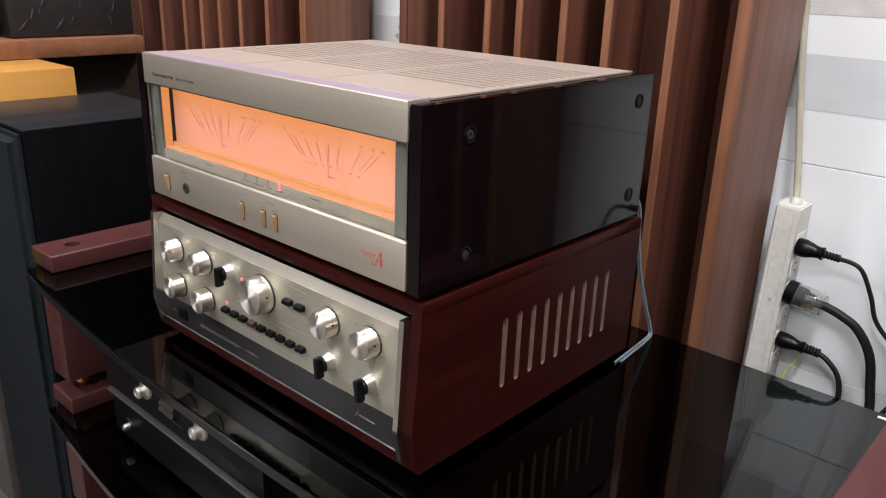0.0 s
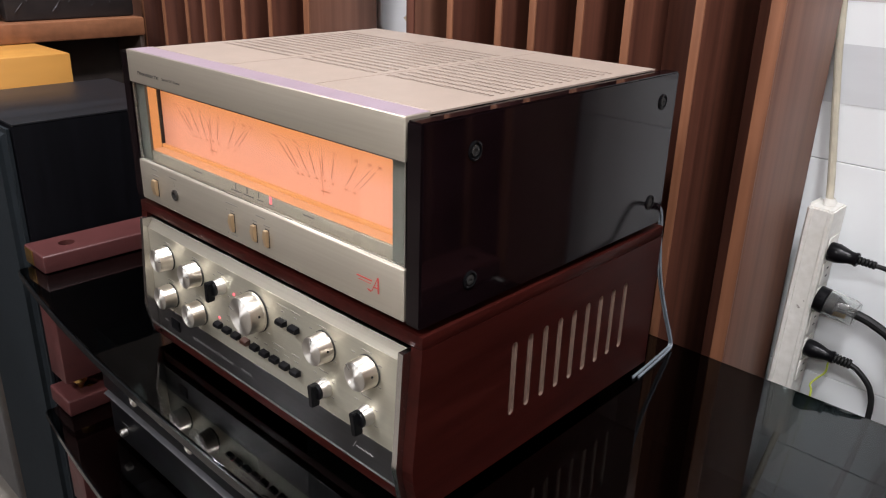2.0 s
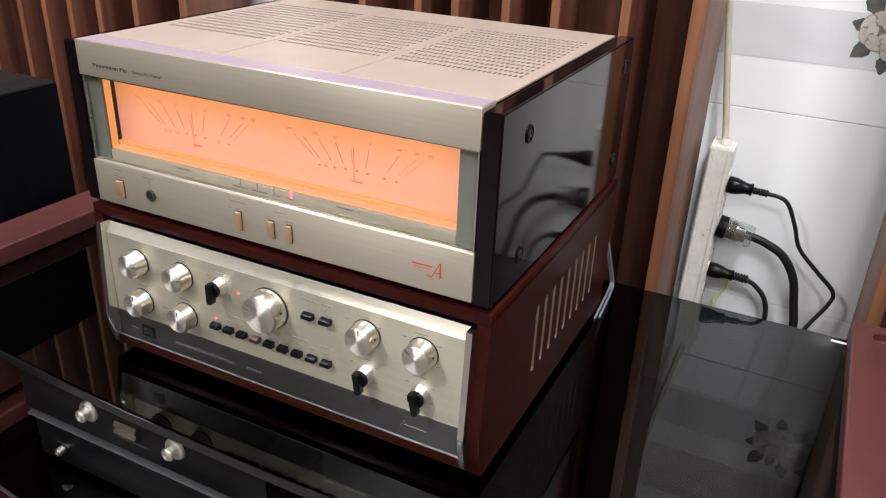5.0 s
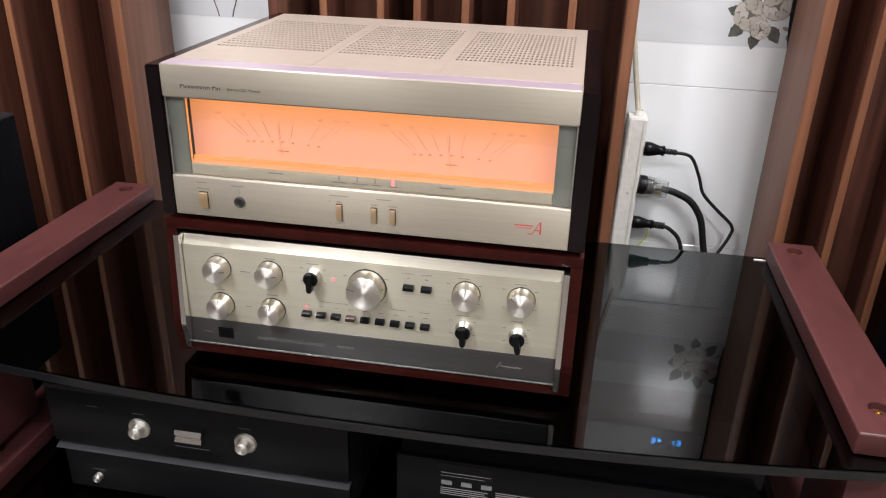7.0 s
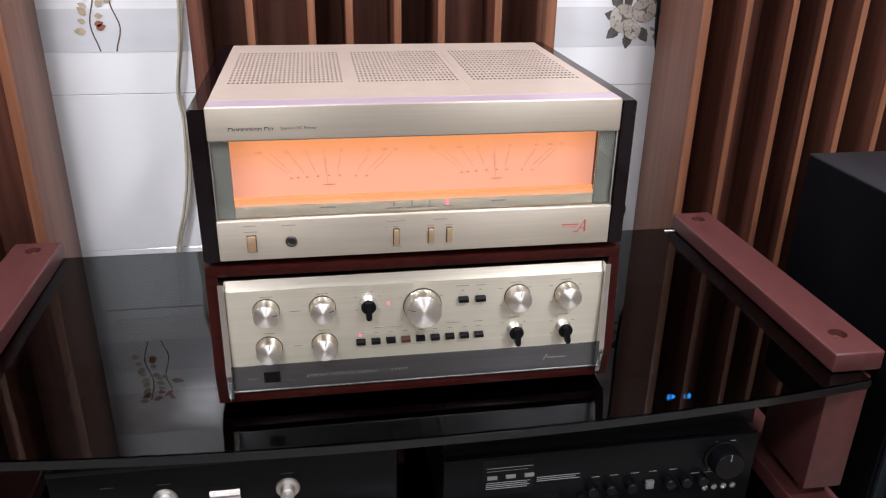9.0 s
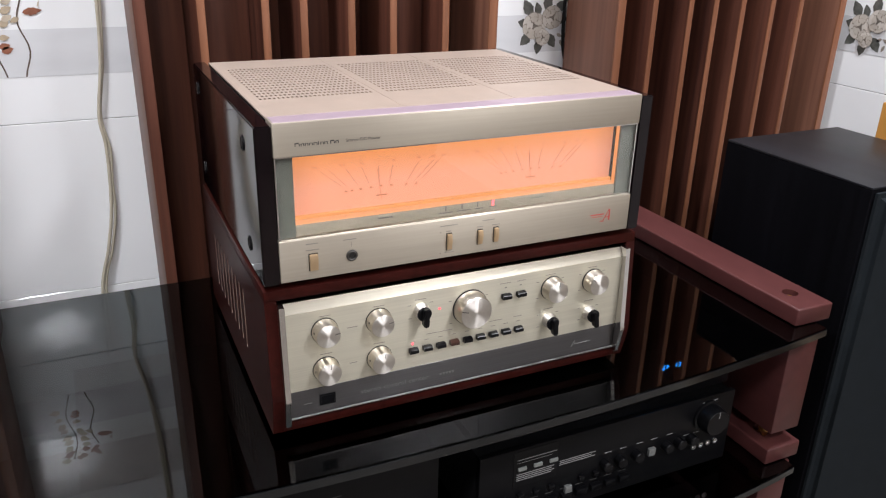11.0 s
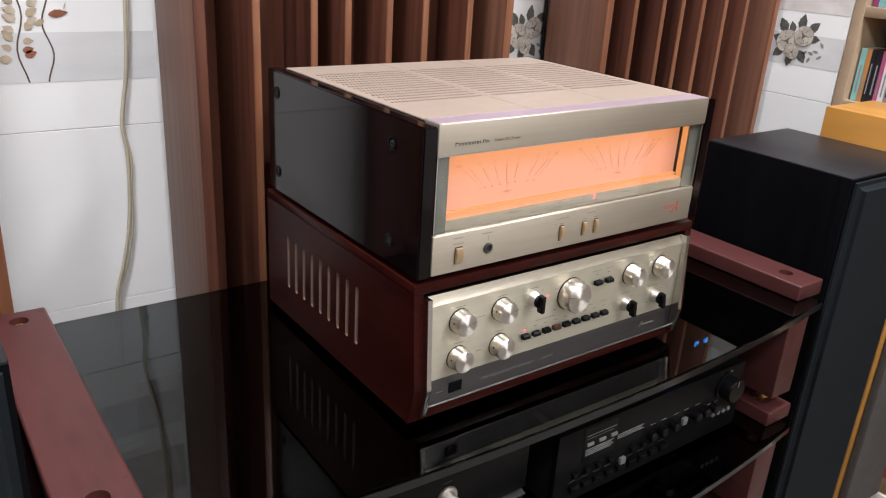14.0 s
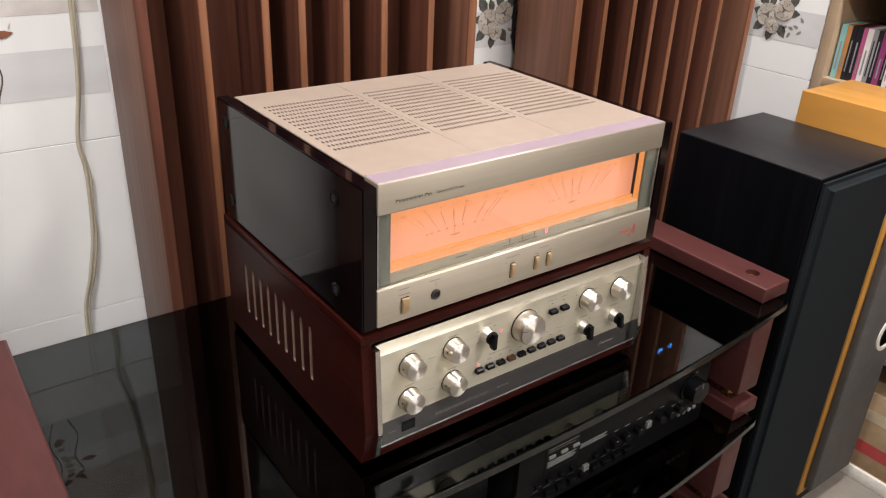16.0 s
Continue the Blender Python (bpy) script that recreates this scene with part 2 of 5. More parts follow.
# ---- mesh helpers ----


def slab(bm, x0, x1, y0, y1, z0, z1, r=0.0, seg=2):
    """A box between these bounds with edges rounded by r, added to bm."""
    t = bmesh.new()
    bmesh.ops.create_cube(t, size=1.0)
    for v in t.verts:
        v.co = Vector(((x0 + x1) / 2 + v.co.x * (x1 - x0), (y0 + y1) / 2 + v.co.y * (y1 - y0), (z0 + z1) / 2 + v.co.z * (z1 - z0)))
    if r:
        bmesh.ops.bevel(t, geom=t.edges[:], offset=r, segments=seg, affect="EDGES", profile=0.5, clamp_overlap=True)
    merge(bm, t)
    return bm


def merge(bm, t):
    me = bpy.data.meshes.new("tmp")
    t.to_mesh(me)
    t.free()
    bm.from_mesh(me)
    bpy.data.meshes.remove(me)


def turned(bm, profile, at, axis=(0, -1, 0), n=32):
    """A lathe body: profile of (radius, along), turned round axis from the point at."""
    a = Vector(axis).normalized()
    u = a.orthogonal().normalized()
    w = a.cross(u)
    rings = []
    for r, h in profile:
        c = Vector(at) + a * h
        if r <= 1e-6:
            rings.append([bm.verts.new(c)])
        else:
            rings.append([bm.verts.new(c + (u * math.cos(k * math.tau / n) + w * math.sin(k * math.tau / n)) * r) for k in range(n)])
    for p, q in zip(rings, rings[1:]):
        for k in range(n):
            f = [p[k % len(p)], p[(k + 1) % len(p)], q[(k + 1) % len(q)], q[k % len(q)]]
            f = list(dict.fromkeys(f))
            if len(f) > 2:
                bm.faces.new(f)
    for ring in (rings[0], rings[-1]):
        if len(ring) > 2:
            bm.faces.new(ring)
    bmesh.ops.recalc_face_normals(bm, faces=bm.faces[:])
    return bm


def prism(bm, pts, axis, a, b):
    """A polygon of 2D points pushed along an axis from a to b."""
    def at(p, h):
        return {"x": (h, p[0], p[1]), "y": (p[0], h, p[1]), "z": (p[0], p[1], h)}[axis]
    lo = [bm.verts.new(at(p, a)) for p in pts]
    hi = [bm.verts.new(at(p, b)) for p in pts]
    for k in range(len(pts)):
        j = (k + 1) % len(pts)
        bm.faces.new((lo[k], lo[j], hi[j], hi[k]))
    bm.faces.new(lo)
    bm.faces.new(hi)
    bmesh.ops.recalc_face_normals(bm, faces=bm.faces[:])
    return bm


def tube(bm, pts, r, n=10, steps=8):
    """A round cable through the points, smoothed."""
    P = [Vector(p) for p in pts]
    path = []
    for i in range(len(P) - 1):
        p0, p1, p2, p3 = P[max(i - 1, 0)], P[i], P[i + 1], P[min(i + 2, len(P) - 1)]
        for s in range(steps):
            t = s / steps
            path.append(0.5 * ((2 * p1) + (p2 - p0) * t + (2 * p0 - 5 * p1 + 4 * p2 - p3) * t * t + (3 * p1 - p0 - 3 * p2 + p3) * t ** 3))
    path.append(P[-1])
    rings, u = [], None
    for i, c in enumerate(path):
        d = (path[min(i + 1, len(path) - 1)] - path[max(i - 1, 0)]).normalized()
        u = (u - d * u.dot(d)).normalized() if u else d.orthogonal().normalized()
        w = d.cross(u)
        rings.append([bm.verts.new(c + (u * math.cos(k * math.tau / n) + w * math.sin(k * math.tau / n)) * r) for k in range(n)])
    for p, q in zip(rings, rings[1:]):
        for k in range(n):
            bm.faces.new((p[k], p[(k + 1) % n], q[(k + 1) % n], q[k]))
    bm.faces.new(rings[0])
    bm.faces.new(rings[-1])
    bmesh.ops.recalc_face_normals(bm, faces=bm.faces[:])
    return bm


def finish(name, bm, material, smooth=True):
    me = bpy.data.meshes.new(name)
    bm.to_mesh(me)
    bm.free()
    me.materials.append(material)
    if smooth:
        for p in me.polygons:
            p.use_smooth = True
        me.set_sharp_from_angle(angle=radians(35))
    return me


def part(name, bm, material, parent, label="", smooth=True):
    ob = new(name, finish(name, bm, material, smooth))
    hang(ob, parent)
    return tagged(ob, label)


def hang(ob, parent):
    ob.parent = parent
    if parent.parent is None:
        ob.matrix_parent_inverse = Matrix.Translation(-parent.location)


def thing(name, label, category, group="", kind="", at=(0, 0, 0)):
    ob = new(name)
    ob.location = at
    ob.empty_display_size = 0.05
    bpy.context.view_layer.update()
    return tagged(ob, label, category, group, kind)


def solid(name, bm, material, label, category="", group="", kind="", smooth=True):
    return tagged(new(name, finish(name, bm, material, smooth)), label, category, group, kind)


def box(*a, r=0.0, seg=2):
    return slab(bmesh.new(), *a, r=r, seg=seg)


def lathe(profile, at, axis=(0, -1, 0), n=32):
    return turned(bmesh.new(), profile, at, axis, n)


def cable(pts, r, n=10):
    return tube(bmesh.new(), pts, r, n)


def words(name, text, size, at, material, parent, rot=(90, 0, 0), thick=0.0001, shear=0.0, wide=1.0):
    cu = bpy.data.curves.new(name, "FONT")
    cu.body, cu.size, cu.extrude, cu.shear, cu.resolution_u = text, size, thick, shear, 3
    cu.align_x, cu.align_y = "LEFT", "CENTER"
    tmp = bpy.data.objects.new(name, cu)
    me = bpy.data.meshes.new_from_object(tmp)
    bpy.data.objects.remove(tmp)
    me.transform(pose(*at, *rot) @ Matrix.Diagonal((wide, 1, 1, 1)))
    me.materials.clear()
    me.materials.append(material)
    ob = new(name, me)
    hang(ob, parent)
    return ob


def bars(name, rows, y, material, parent, thick=0.0003):
    """Print too small to read: bars of (x, z, width, height) on a front at y."""
    bm = bmesh.new()
    for x, z, w, h in rows:
        slab(bm, x, x + w, y - thick, y + 0.0001, z - h / 2, z + h / 2)
    return tagged(part(name, bm, material, parent, smooth=False), kind="stuff")

# ---- the room ----
WY, SX = 0.725, 1.235     # back wall, right wall
GLASS = 0.735             # top of the rack's upper glass

solid("floor", box(-3.0, 2.6, -3.4, 1.0, -0.1, 0.0), FLOORSTONE, "grey mottled stone floor", kind="structure", smooth=False)
solid("ceiling", box(-3.0, 2.6, -3.4, 1.0, 2.75, 2.85), PLASTER, "plain white ceiling", kind="structure", smooth=False)
wall_back = solid("wall_back", box(-1.38, SX + 0.1, WY + 0.008, WY + 0.15, 0.0, 2.75), GROUT, "back wall clad in white glazed tiles", kind="structure", smooth=False)
# unseen dark stretch instead of tiles, added to keep the glass reflections black
solid("wall_back_side", box(-3.0, -1.3805, WY + 0.004, WY + 0.15, 0.0, 2.75), DARKWALL, "unseen dark brown wall section added to darken reflections", kind="structure", smooth=False)
wall_right = solid("wall_right", box(SX + 0.008, SX + 0.15, 0.362, WY + 0.008, 0.0, 2.75), GROUT, "side wall clad in white glazed tiles", kind="structure", smooth=False)
solid("wall_recess", box(1.5, 1.6, -3.4, 0.362, 0.0, 2.75), PLASTER, "pale painted wall behind the shelves", kind="structure", smooth=False)
# unseen walls close the room; their colour is chosen to dim reflections and bounce
solid("wall_left", box(-3.1, -3.0, -3.4, WY + 0.15, 0.0, 2.75), DIMWALL, "unseen side wall, grey-brown to dim reflections", kind="structure", smooth=False)
solid("wall_front", box(-3.0, 1.6, -3.5, -3.4, 0.0, 2.75), DIMWALL, "unseen wall facing the system, grey-brown to dim reflections", kind="structure", smooth=False)

for lx, ly, ls, lw in LAMPS:
    lamp = thing("ceiling_light", "round white ceiling light with a thin rim", "ceiling light", "ceiling lights", at=(lx, ly, 2.75))
    part("rim", lathe([(ls / 2 + 0.02, 0.0), (ls / 2 + 0.02, 0.06), (ls / 2 + 0.004, 0.065), (ls / 2 + 0.004, 0.0)], (lx, ly, 2.75), (0, 0, -1)), WHITEPLASTIC, lamp)

# tiles in courses; the joints stand 1.5 mm open
TH, TW = 0.318, 0.52
tile_mesh = {}


def tiles(wall, horizontal, along0, along1, fixed, name="tile"):
    start = along0
    while start < along1 - 0.01:
        end = min(start + TW, along1)
        for k in range(-2, 7):
            z0, z1 = max(0.0, 0.645 + k * TH) + 0.0005, min(2.75, 0.645 + (k + 1) * TH) - 0.0005
            w = round(end - start - 0.001, 4)
            key = (horizontal, w, round(z1 - z0, 4))
            if key not in tile_mesh:
                if horizontal:
                    bm = box(0, w, 0, 0.008, 0, z1 - z0, r=0.0008, seg=1)
                else:
                    bm = box(0, 0.008, 0, w, 0, z1 - z0, r=0.0008, seg=1)
                tile_mesh[key] = finish("tile", bm, TILE, False)
            ob = new(name, tile_mesh[key])
            ob.parent = wall
            ob.location = (start + 0.0005, fixed, z0) if horizontal else (fixed, start + 0.0005, z0)
        start = end


def along_wall(side, u, v, lift=0.0004):
    """A place on a tiled wall: u along it, v up."""
    return (u, WY - lift, v) if side == "back" else (SX - lift, u, v)


def tile_print(name, polys, material, wall, side, lift):
    """Flat print fired into the glaze: polygons of (u, v)."""
    bm = bmesh.new()
    for poly in polys:
        try:
            bm.faces.new([bm.verts.new(along_wall(side, u, v, lift)) for u, v in poly])
        except ValueError:
            pass
    return tagged(part(name, bm, material, wall, smooth=False), kind="stuff")


PETAL = [mat("printed_petal_light", (0.53, 0.49, 0.43), 0.2, vary=0.12, scale=70), mat("printed_petal_mid", (0.33, 0.295, 0.255), 0.2, vary=0.2, scale=70),
         mat("printed_petal_dark", (0.21, 0.185, 0.16), 0.2, vary=0.2, scale=70), mat("printed_leaf", (0.15, 0.155, 0.14), 0.2, vary=0.3, scale=90), mat("printed_petal_pale", (0.62, 0.585, 0.53), 0.2, vary=0.1, scale=70)]
STEMINK = mat("printed_stem", (0.12, 0.09, 0.07), 0.2)
RUST = mat("printed_rust_leaf", (0.32, 0.13, 0.08), 0.2, vary=0.25, scale=60)
PALELEAF = mat("printed_pale_leaf", (0.62, 0.54, 0.42), 0.2, vary=0.25, scale=70)
CREAMLEAF = mat("printed_cream_leaf", (0.52, 0.43, 0.31), 0.2, vary=0.2, scale=60)


def blob(u, v, ru, rv, turn, n=14, rough=0.12, rng=random):
    out = []
    for k in range(n):
        a = k * math.tau / n
        q = 1 + rng.uniform(-rough, rough)
        x, y = ru * q * math.cos(a), rv * q * math.sin(a)
        out.append((u + x * math.cos(turn) - y * math.sin(turn), v + x * math.sin(turn) + y * math.cos(turn)))
    return out


def leaf(u, v, length, width, turn):
    """A pointed leaf with toothed edges, from its stalk at (u, v)."""
    top, low = [], []
    for k in range(9):
        s = k / 8
        w = width * math.sin(math.pi * s ** 0.8) * (1.0 if k % 2 else 0.86)
        top.append((s * length, w))
        low.append((s * length, -w))
    return [(u + x * math.cos(turn) - y * math.sin(turn), v + x * math.sin(turn) + y * math.cos(turn)) for x, y in top + low[::-1][1:-1]]


def rose_spray(wall, side, u, v, s, flip=1):
    rng = random.Random(7)
    leaves = [leaf(u + flip * a * s, v + b * s, l * s, w * s, t if flip > 0 else math.pi - t) for a, b, l, w, t in (
        (-0.40, 0.30, 0.62, 0.20, 2.15), (-0.50, 0.02, 0.44, 0.17, 2.9), (-0.42, -0.28, 0.52, 0.19, 3.9), (-0.08, -0.50, 0.46, 0.17, 4.6),
        (0.25, -0.30, 0.55, 0.19, 5.3), (0.5, 0.42, 0.52, 0.18, 0.75), (0.55, 0.15, 0.46, 0.16, 0.05), (0.15, 0.45, 0.60, 0.19, 1.45), (-0.12, 0.32, 0.44, 0.15, 1.9))]
    tile_print("leaf_print", leaves, PETAL[3], wall, side, 0.0009)
    extra = [leaf(u + flip * a * s, v + b * s, 0.24 * s, 0.06 * s, t) for a, b, t in ((0.6, -0.3, -0.5), (0.85, -0.4, 0.4), (0.75, -0.5, -1.2), (1.05, -0.3, 0.2), (1.2, -0.1, 0.9), (1.2, -0.4, -0.6))]
    tile_print("leaf_print", extra, PETAL[1], wall, side, 0.0009)
    for n, (cu, cv, r) in enumerate(((-0.30, -0.02, 0.50), (0.36, 0.24, 0.44), (0.02, -0.40, 0.30))):
        cu, cv, r = u + flip * cu * s, v + cv * s, r * s
        base = 0.0012 + n * 0.0016
        tile_print("rose_print", [blob(cu, cv, r * 0.9, r * 0.85, 0, 18, 0.06, rng)], PETAL[2], wall, side, base)
        lift = base
        for ring, (count, dist, wide_, deep_) in enumerate(((7, 0.62, 0.44, 0.30), (5, 0.38, 0.36, 0.22), (3, 0.17, 0.22, 0.13))):
            for k in range(count):
                lift += 0.00006
                a = k * math.tau / count + ring * 0.5 + n
                px, pz = cu + r * dist * math.cos(a), cv + r * dist * 0.94 * math.sin(a)
                # each petal: its shaded underside, then its paler face set a little outwards
                tile_print("rose_print", [blob(px, pz, r * wide_, r * deep_, a + 1.57, 12, 0.05, rng)], PETAL[1 if ring < 2 else 2], wall, side, lift)
                lift += 0.00006
                tile_print("rose_print", [blob(px + r * 0.05 * math.cos(a), pz + r * 0.05 * math.sin(a), r * wide_ * 0.9, r * deep_ * 0.72, a + 1.57, 12, 0.05, rng)], PETAL[0 if (k + ring) % 3 else 4], wall, side, lift)


def stem_spray(wall, u, v, height, seed, dry):
    rng = random.Random(seed)
    pts = [(u + 0.006 * math.sin(k * 0.7 + seed), v + height * k / 12) for k in range(13)]
    tile_print("stem_print", [[(a - 0.0013, b), (a + 0.0013, b), (c + 0.0013, d), (c - 0.0013, d)] for (a, b), (c, d) in zip(pts, pts[1:])], STEMINK, wall, "back", 0.0011)
    rust, cream, pale = [], [], []
    if dry:
        a, b = pts[11]
        rust = [leaf(a + 0.003, b - 0.012, 0.030, 0.0065, 0.12), leaf(a + 0.004, b + 0.014, 0.024, 0.005, 2.5), leaf(a - 0.006, b + 0.022, 0.020, 0.005, 0.9)]
        cream = [leaf(a - 0.003, b - 0.020, 0.016, 0.0045, 3.6)]
        pale = [leaf(a + 0.026, b - 0.004, 0.012, 0.0012, 1.2)]
    else:
        for k in range(3, 13):
            a, b = pts[k]
            for sgn in (-1, 1):
                reach = rng.uniform(0.007, 0.020)
                l = rng.uniform(0.014, 0.021)
                turn = rng.uniform(0.0, 0.9)
                q = leaf(a + sgn * reach * 0.5, b + rng.uniform(-0.002, 0.008), l, l * 0.34, turn if sgn > 0 else math.pi - turn)
                (rust, cream, pale)[rng.choice((0, 1, 1, 2))].append(q)
    tile_print("leaf_print", rust, RUST, wall, "back", 0.0014)
    if cream:
        tile_print("leaf_print", cream, CREAMLEAF, wall, "back", 0.0017)
    if pale:
        tile_print("leaf_print", pale, PALELEAF, wall, "back", 0.0020)


def band(wall, side, u0, u1, z0, z1):
    tile_print("printed_band", [[(u0, z0), (u1, z0), (u1, z1), (u0, z1)]], BAND, wall, side, 0.0005)


# ---- slatted diffuser panels on the back wall ----
def diffuser(x0, x1, front, back, label, fins, wells, plain=False):
    t = thing("acoustic_diffuser", label, "acoustic panel", "slatted wooden panels", at=((x0 + x1) / 2, back, 0.0))
    zb, zt = 0.002, 2.35
    # outer boards get the paler lit walnut, wells and fins the darker one
    for a, b in ((x0, x0 + 0.018), (x1 - 0.018, x1)):
        side = part("side_board", box(a, b, front + 0.004, back, zb, zt, r=0.0015), WALNUT_LIT, t, "outer board coloured paler as its lit face")
        part("edge_band", box(a + 0.0003, b - 0.0003, front, front + 0.004, zb, zt, r=0.001), WALNUT if plain and a == x0 else WALNUT_EDGE, side, "edge banding")
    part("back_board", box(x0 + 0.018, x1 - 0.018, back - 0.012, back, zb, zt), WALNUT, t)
    depth = back - front
    edges = [x0 + 0.018] + list(fins) + [x1 - 0.018]
    for k, (a, b) in enumerate(zip(edges, edges[1:])):
        d = front + depth * wells[k]
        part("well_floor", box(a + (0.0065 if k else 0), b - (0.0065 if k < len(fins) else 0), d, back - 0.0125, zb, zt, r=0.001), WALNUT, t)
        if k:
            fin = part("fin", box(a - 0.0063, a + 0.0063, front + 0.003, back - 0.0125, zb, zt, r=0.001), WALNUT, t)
            part("edge_band", box(a - 0.0061, a + 0.0061, front, front + 0.003, zb, zt, r=0.001), WALNUT_EDGE, fin, "lighter edge banding")
    return t


WELLS = (0.86, 0.55, 0.8, 0.6, 0.85, 0.5, 0.86)
diffuser(-0.304, 0.299, 0.508, 0.690, "walnut slatted acoustic panel behind the stacked amplifiers", (-0.208, -0.111, -0.050, 0.029, 0.102, 0.198), WELLS, True)
diffuser(0.572, 1.192, 0.528, 0.706, "walnut slatted acoustic panel beside the tiled gap", (0.661, 0.751, 0.816, 0.890, 0.973, 1.055), WELLS)
diffuser(-1.36, -0.584, 0.526, 0.696, "walnut slatted acoustic panel beside the printed tiles", (-1.243, -1.139, -1.033, -0.960, -0.887, -0.807, -0.711), WELLS + (0.7,))
# the panel behind the amplifiers hangs off the wall on two battens
for bx in (-0.2, 0.2):
    solid("wall_batten", box(bx - 0.03, bx + 0.03, 0.6905, WY - 0.0025, 0.0, 2.3), WALNUT, "dark wooden batten holding the slatted panel", "batten", "battens")


# ---- the rack ----
def bow(x):
    return -0.079 + 0.036 * (abs(x) / 0.58) ** 2.2


def bored_rail(x0, x1, y0, y1, z0, z1, holes, r, deep):
    """A rail with rounded edges and round blind holes bored into its top."""
    e = 0.003
    bm = slab(bmesh.new(), x0, x1, y0, y1, z0, z1, r=e, seg=3)
    top = max((f for f in bm.faces if f.normal.z > 0.99), key=lambda f: f.calc_area())
    bmesh.ops.delete(bm, geom=[top], context="FACES_ONLY")
    cx, half, n = (x0 + x1) / 2, (x1 - x0) / 2 - e, 32

    def quad(a, b, c, d):
        bm.faces.new([bm.verts.new((a, c, z1)), bm.verts.new((b, c, z1)), bm.verts.new((b, d, z1)), bm.verts.new((a, d, z1))])
    cuts = [y0 + e] + [v for h in holes for v in (h - 0.02, h + 0.02)] + [y1 - e]
    for c, d in zip(cuts[::2], cuts[1::2]):
        quad(cx - half, cx + half, c, d)
    for h in holes:
        outer, inner, low = [], [], []
        for k in range(n):
            a = (k + 0.5) * math.tau / n
            u, v = math.cos(a), math.sin(a)
            m = min(half / max(abs(u), 1e-6), 0.02 / max(abs(v), 1e-6))
            outer.append(bm.verts.new((cx + u * m, h + v * m, z1)))
            inner.append(bm.verts.new((cx + u * r, h + v * r, z1)))
            low.append(bm.verts.new((cx + u * r, h + v * r, z1 - deep)))
        for k in range(n):
            m = (k + 1) % n
            bm.faces.new((outer[k], outer[m], inner[m], inner[k]))
            bm.faces.new((inner[k], inner[m], low[m], low[k]))
        bm.faces.new(low)
        for su in (-1, 1):
            for sv in (-1, 1):
                near = sorted(outer, key=lambda w: (w.co.x - cx - su * half) ** 2 + (w.co.y - h - sv * 0.02) ** 2)[:2]
                bm.faces.new([near[0], near[1], bm.verts.new((cx + su * half, h + sv * 0.02, z1))])
    bmesh.ops.recalc_face_normals(bm, faces=bm.faces[:])
    return bm


def rack():
    t = thing("audio_rack", "maroon wooden audio rack with bowed black glass shelves", "rack", at=(0, 0.2, 0))
    levels = (GLASS, 0.476, 0.215)
    for n, z in enumerate(levels):
        pts = [(x, bow(x)) for x in [-0.60 + 1.2 * k / 40 for k in range(41)]] + [(0.60, 0.494), (-0.60, 0.494)]
        bm = prism(bmesh.new(), pts, "z", z - 0.012, z)
        bmesh.ops.bevel(bm, geom=[e for e in bm.edges if abs(e.verts[0].co.z - e.verts[1].co.z) < 1e-6], offset=0.0018, segments=2, affect="EDGES")
        g = part("glass_shelf", bm, DARKGLASS, t, "bowed black tinted glass with polished edge")
        # the ground and polished front edge, paler than the tinted sheet
        arc = [(x, bow(x)) for x in [-0.596 + 1.192 * k / 40 for k in range(41)]]
        strip = [(x, y - 0.0022) for x, y in arc] + [(x, y - 0.0005) for x, y in arc[::-1]]
        edge = prism(bmesh.new(), strip, "z", z - 0.0122, z - 0.0002)
        bmesh.ops.bevel(edge, geom=[e for e in edge.edges if abs(e.verts[0].co.z - e.verts[1].co.z) < 1e-6 and e.calc_face_angle(0) > 1.0], offset=0.0007, segments=2, affect="EDGES")
        part("polished_edge", edge, EDGEGLASS, g, "grey polished glass edge")
        for s in (-1, 1):
            a, b = (0.554, 0.627) if s > 0 else (-0.625, -0.548)
            rail = part("rail", bored_rail(a, b, -0.02, 0.495, z + 0.0005, z + 0.0295, (0.032, 0.462), 0.0125, 0.009), RACKWOOD, t)
            for hy in (0.032, 0.462):
                part("bolt", lathe([(0.0062, 0.0), (0.0062, 0.0015), (0.005, 0.003), (0.0026, 0.003), (0.0026, 0.0012), (0.0, 0.0012)], ((a + b) / 2, hy, z + 0.0206), (0, 0, 1), 20), BRASS, rail, "small brass bolt in its hole")
            low = (levels[n + 1] + 0.0295) if n < 2 else 0.0
            for y0, y1 in ((-0.014, 0.105), (0.38, 0.488)):
                part("post", box(min(s * 0.560, s * 0.621), max(s * 0.560, s * 0.621), y0, y1, low + 0.026, z - 0.0125, r=0.0025), RACKWOOD, t)
                cy = (y0 + y1) / 2 - 0.03 if y0 < 0 else (y0 + y1) / 2
                part("spike", lathe([(0.011, 0.0), (0.011, 0.012), (0.008, 0.014), (0.003, 0.0255)], (s * 0.58, cy, low + 0.0262), (0, 0, -1), 20), BRASS, t, "brass cone foot")
    rails = [o for o in t.children if o.name.startswith("rail")]
    badge = box(-0.618, -0.588, -0.0212, -0.0198, GLASS + 0.003, GLASS + 0.0275, r=0.0004)
    part("badge", badge, BRASS, rails[0], "small square brass badge")
    part("corner_clip", box(0.535, 0.554, 0.477, 0.481, GLASS + 0.0004, GLASS + 0.0016), WHITEPLASTIC, t)
    return t


rack()


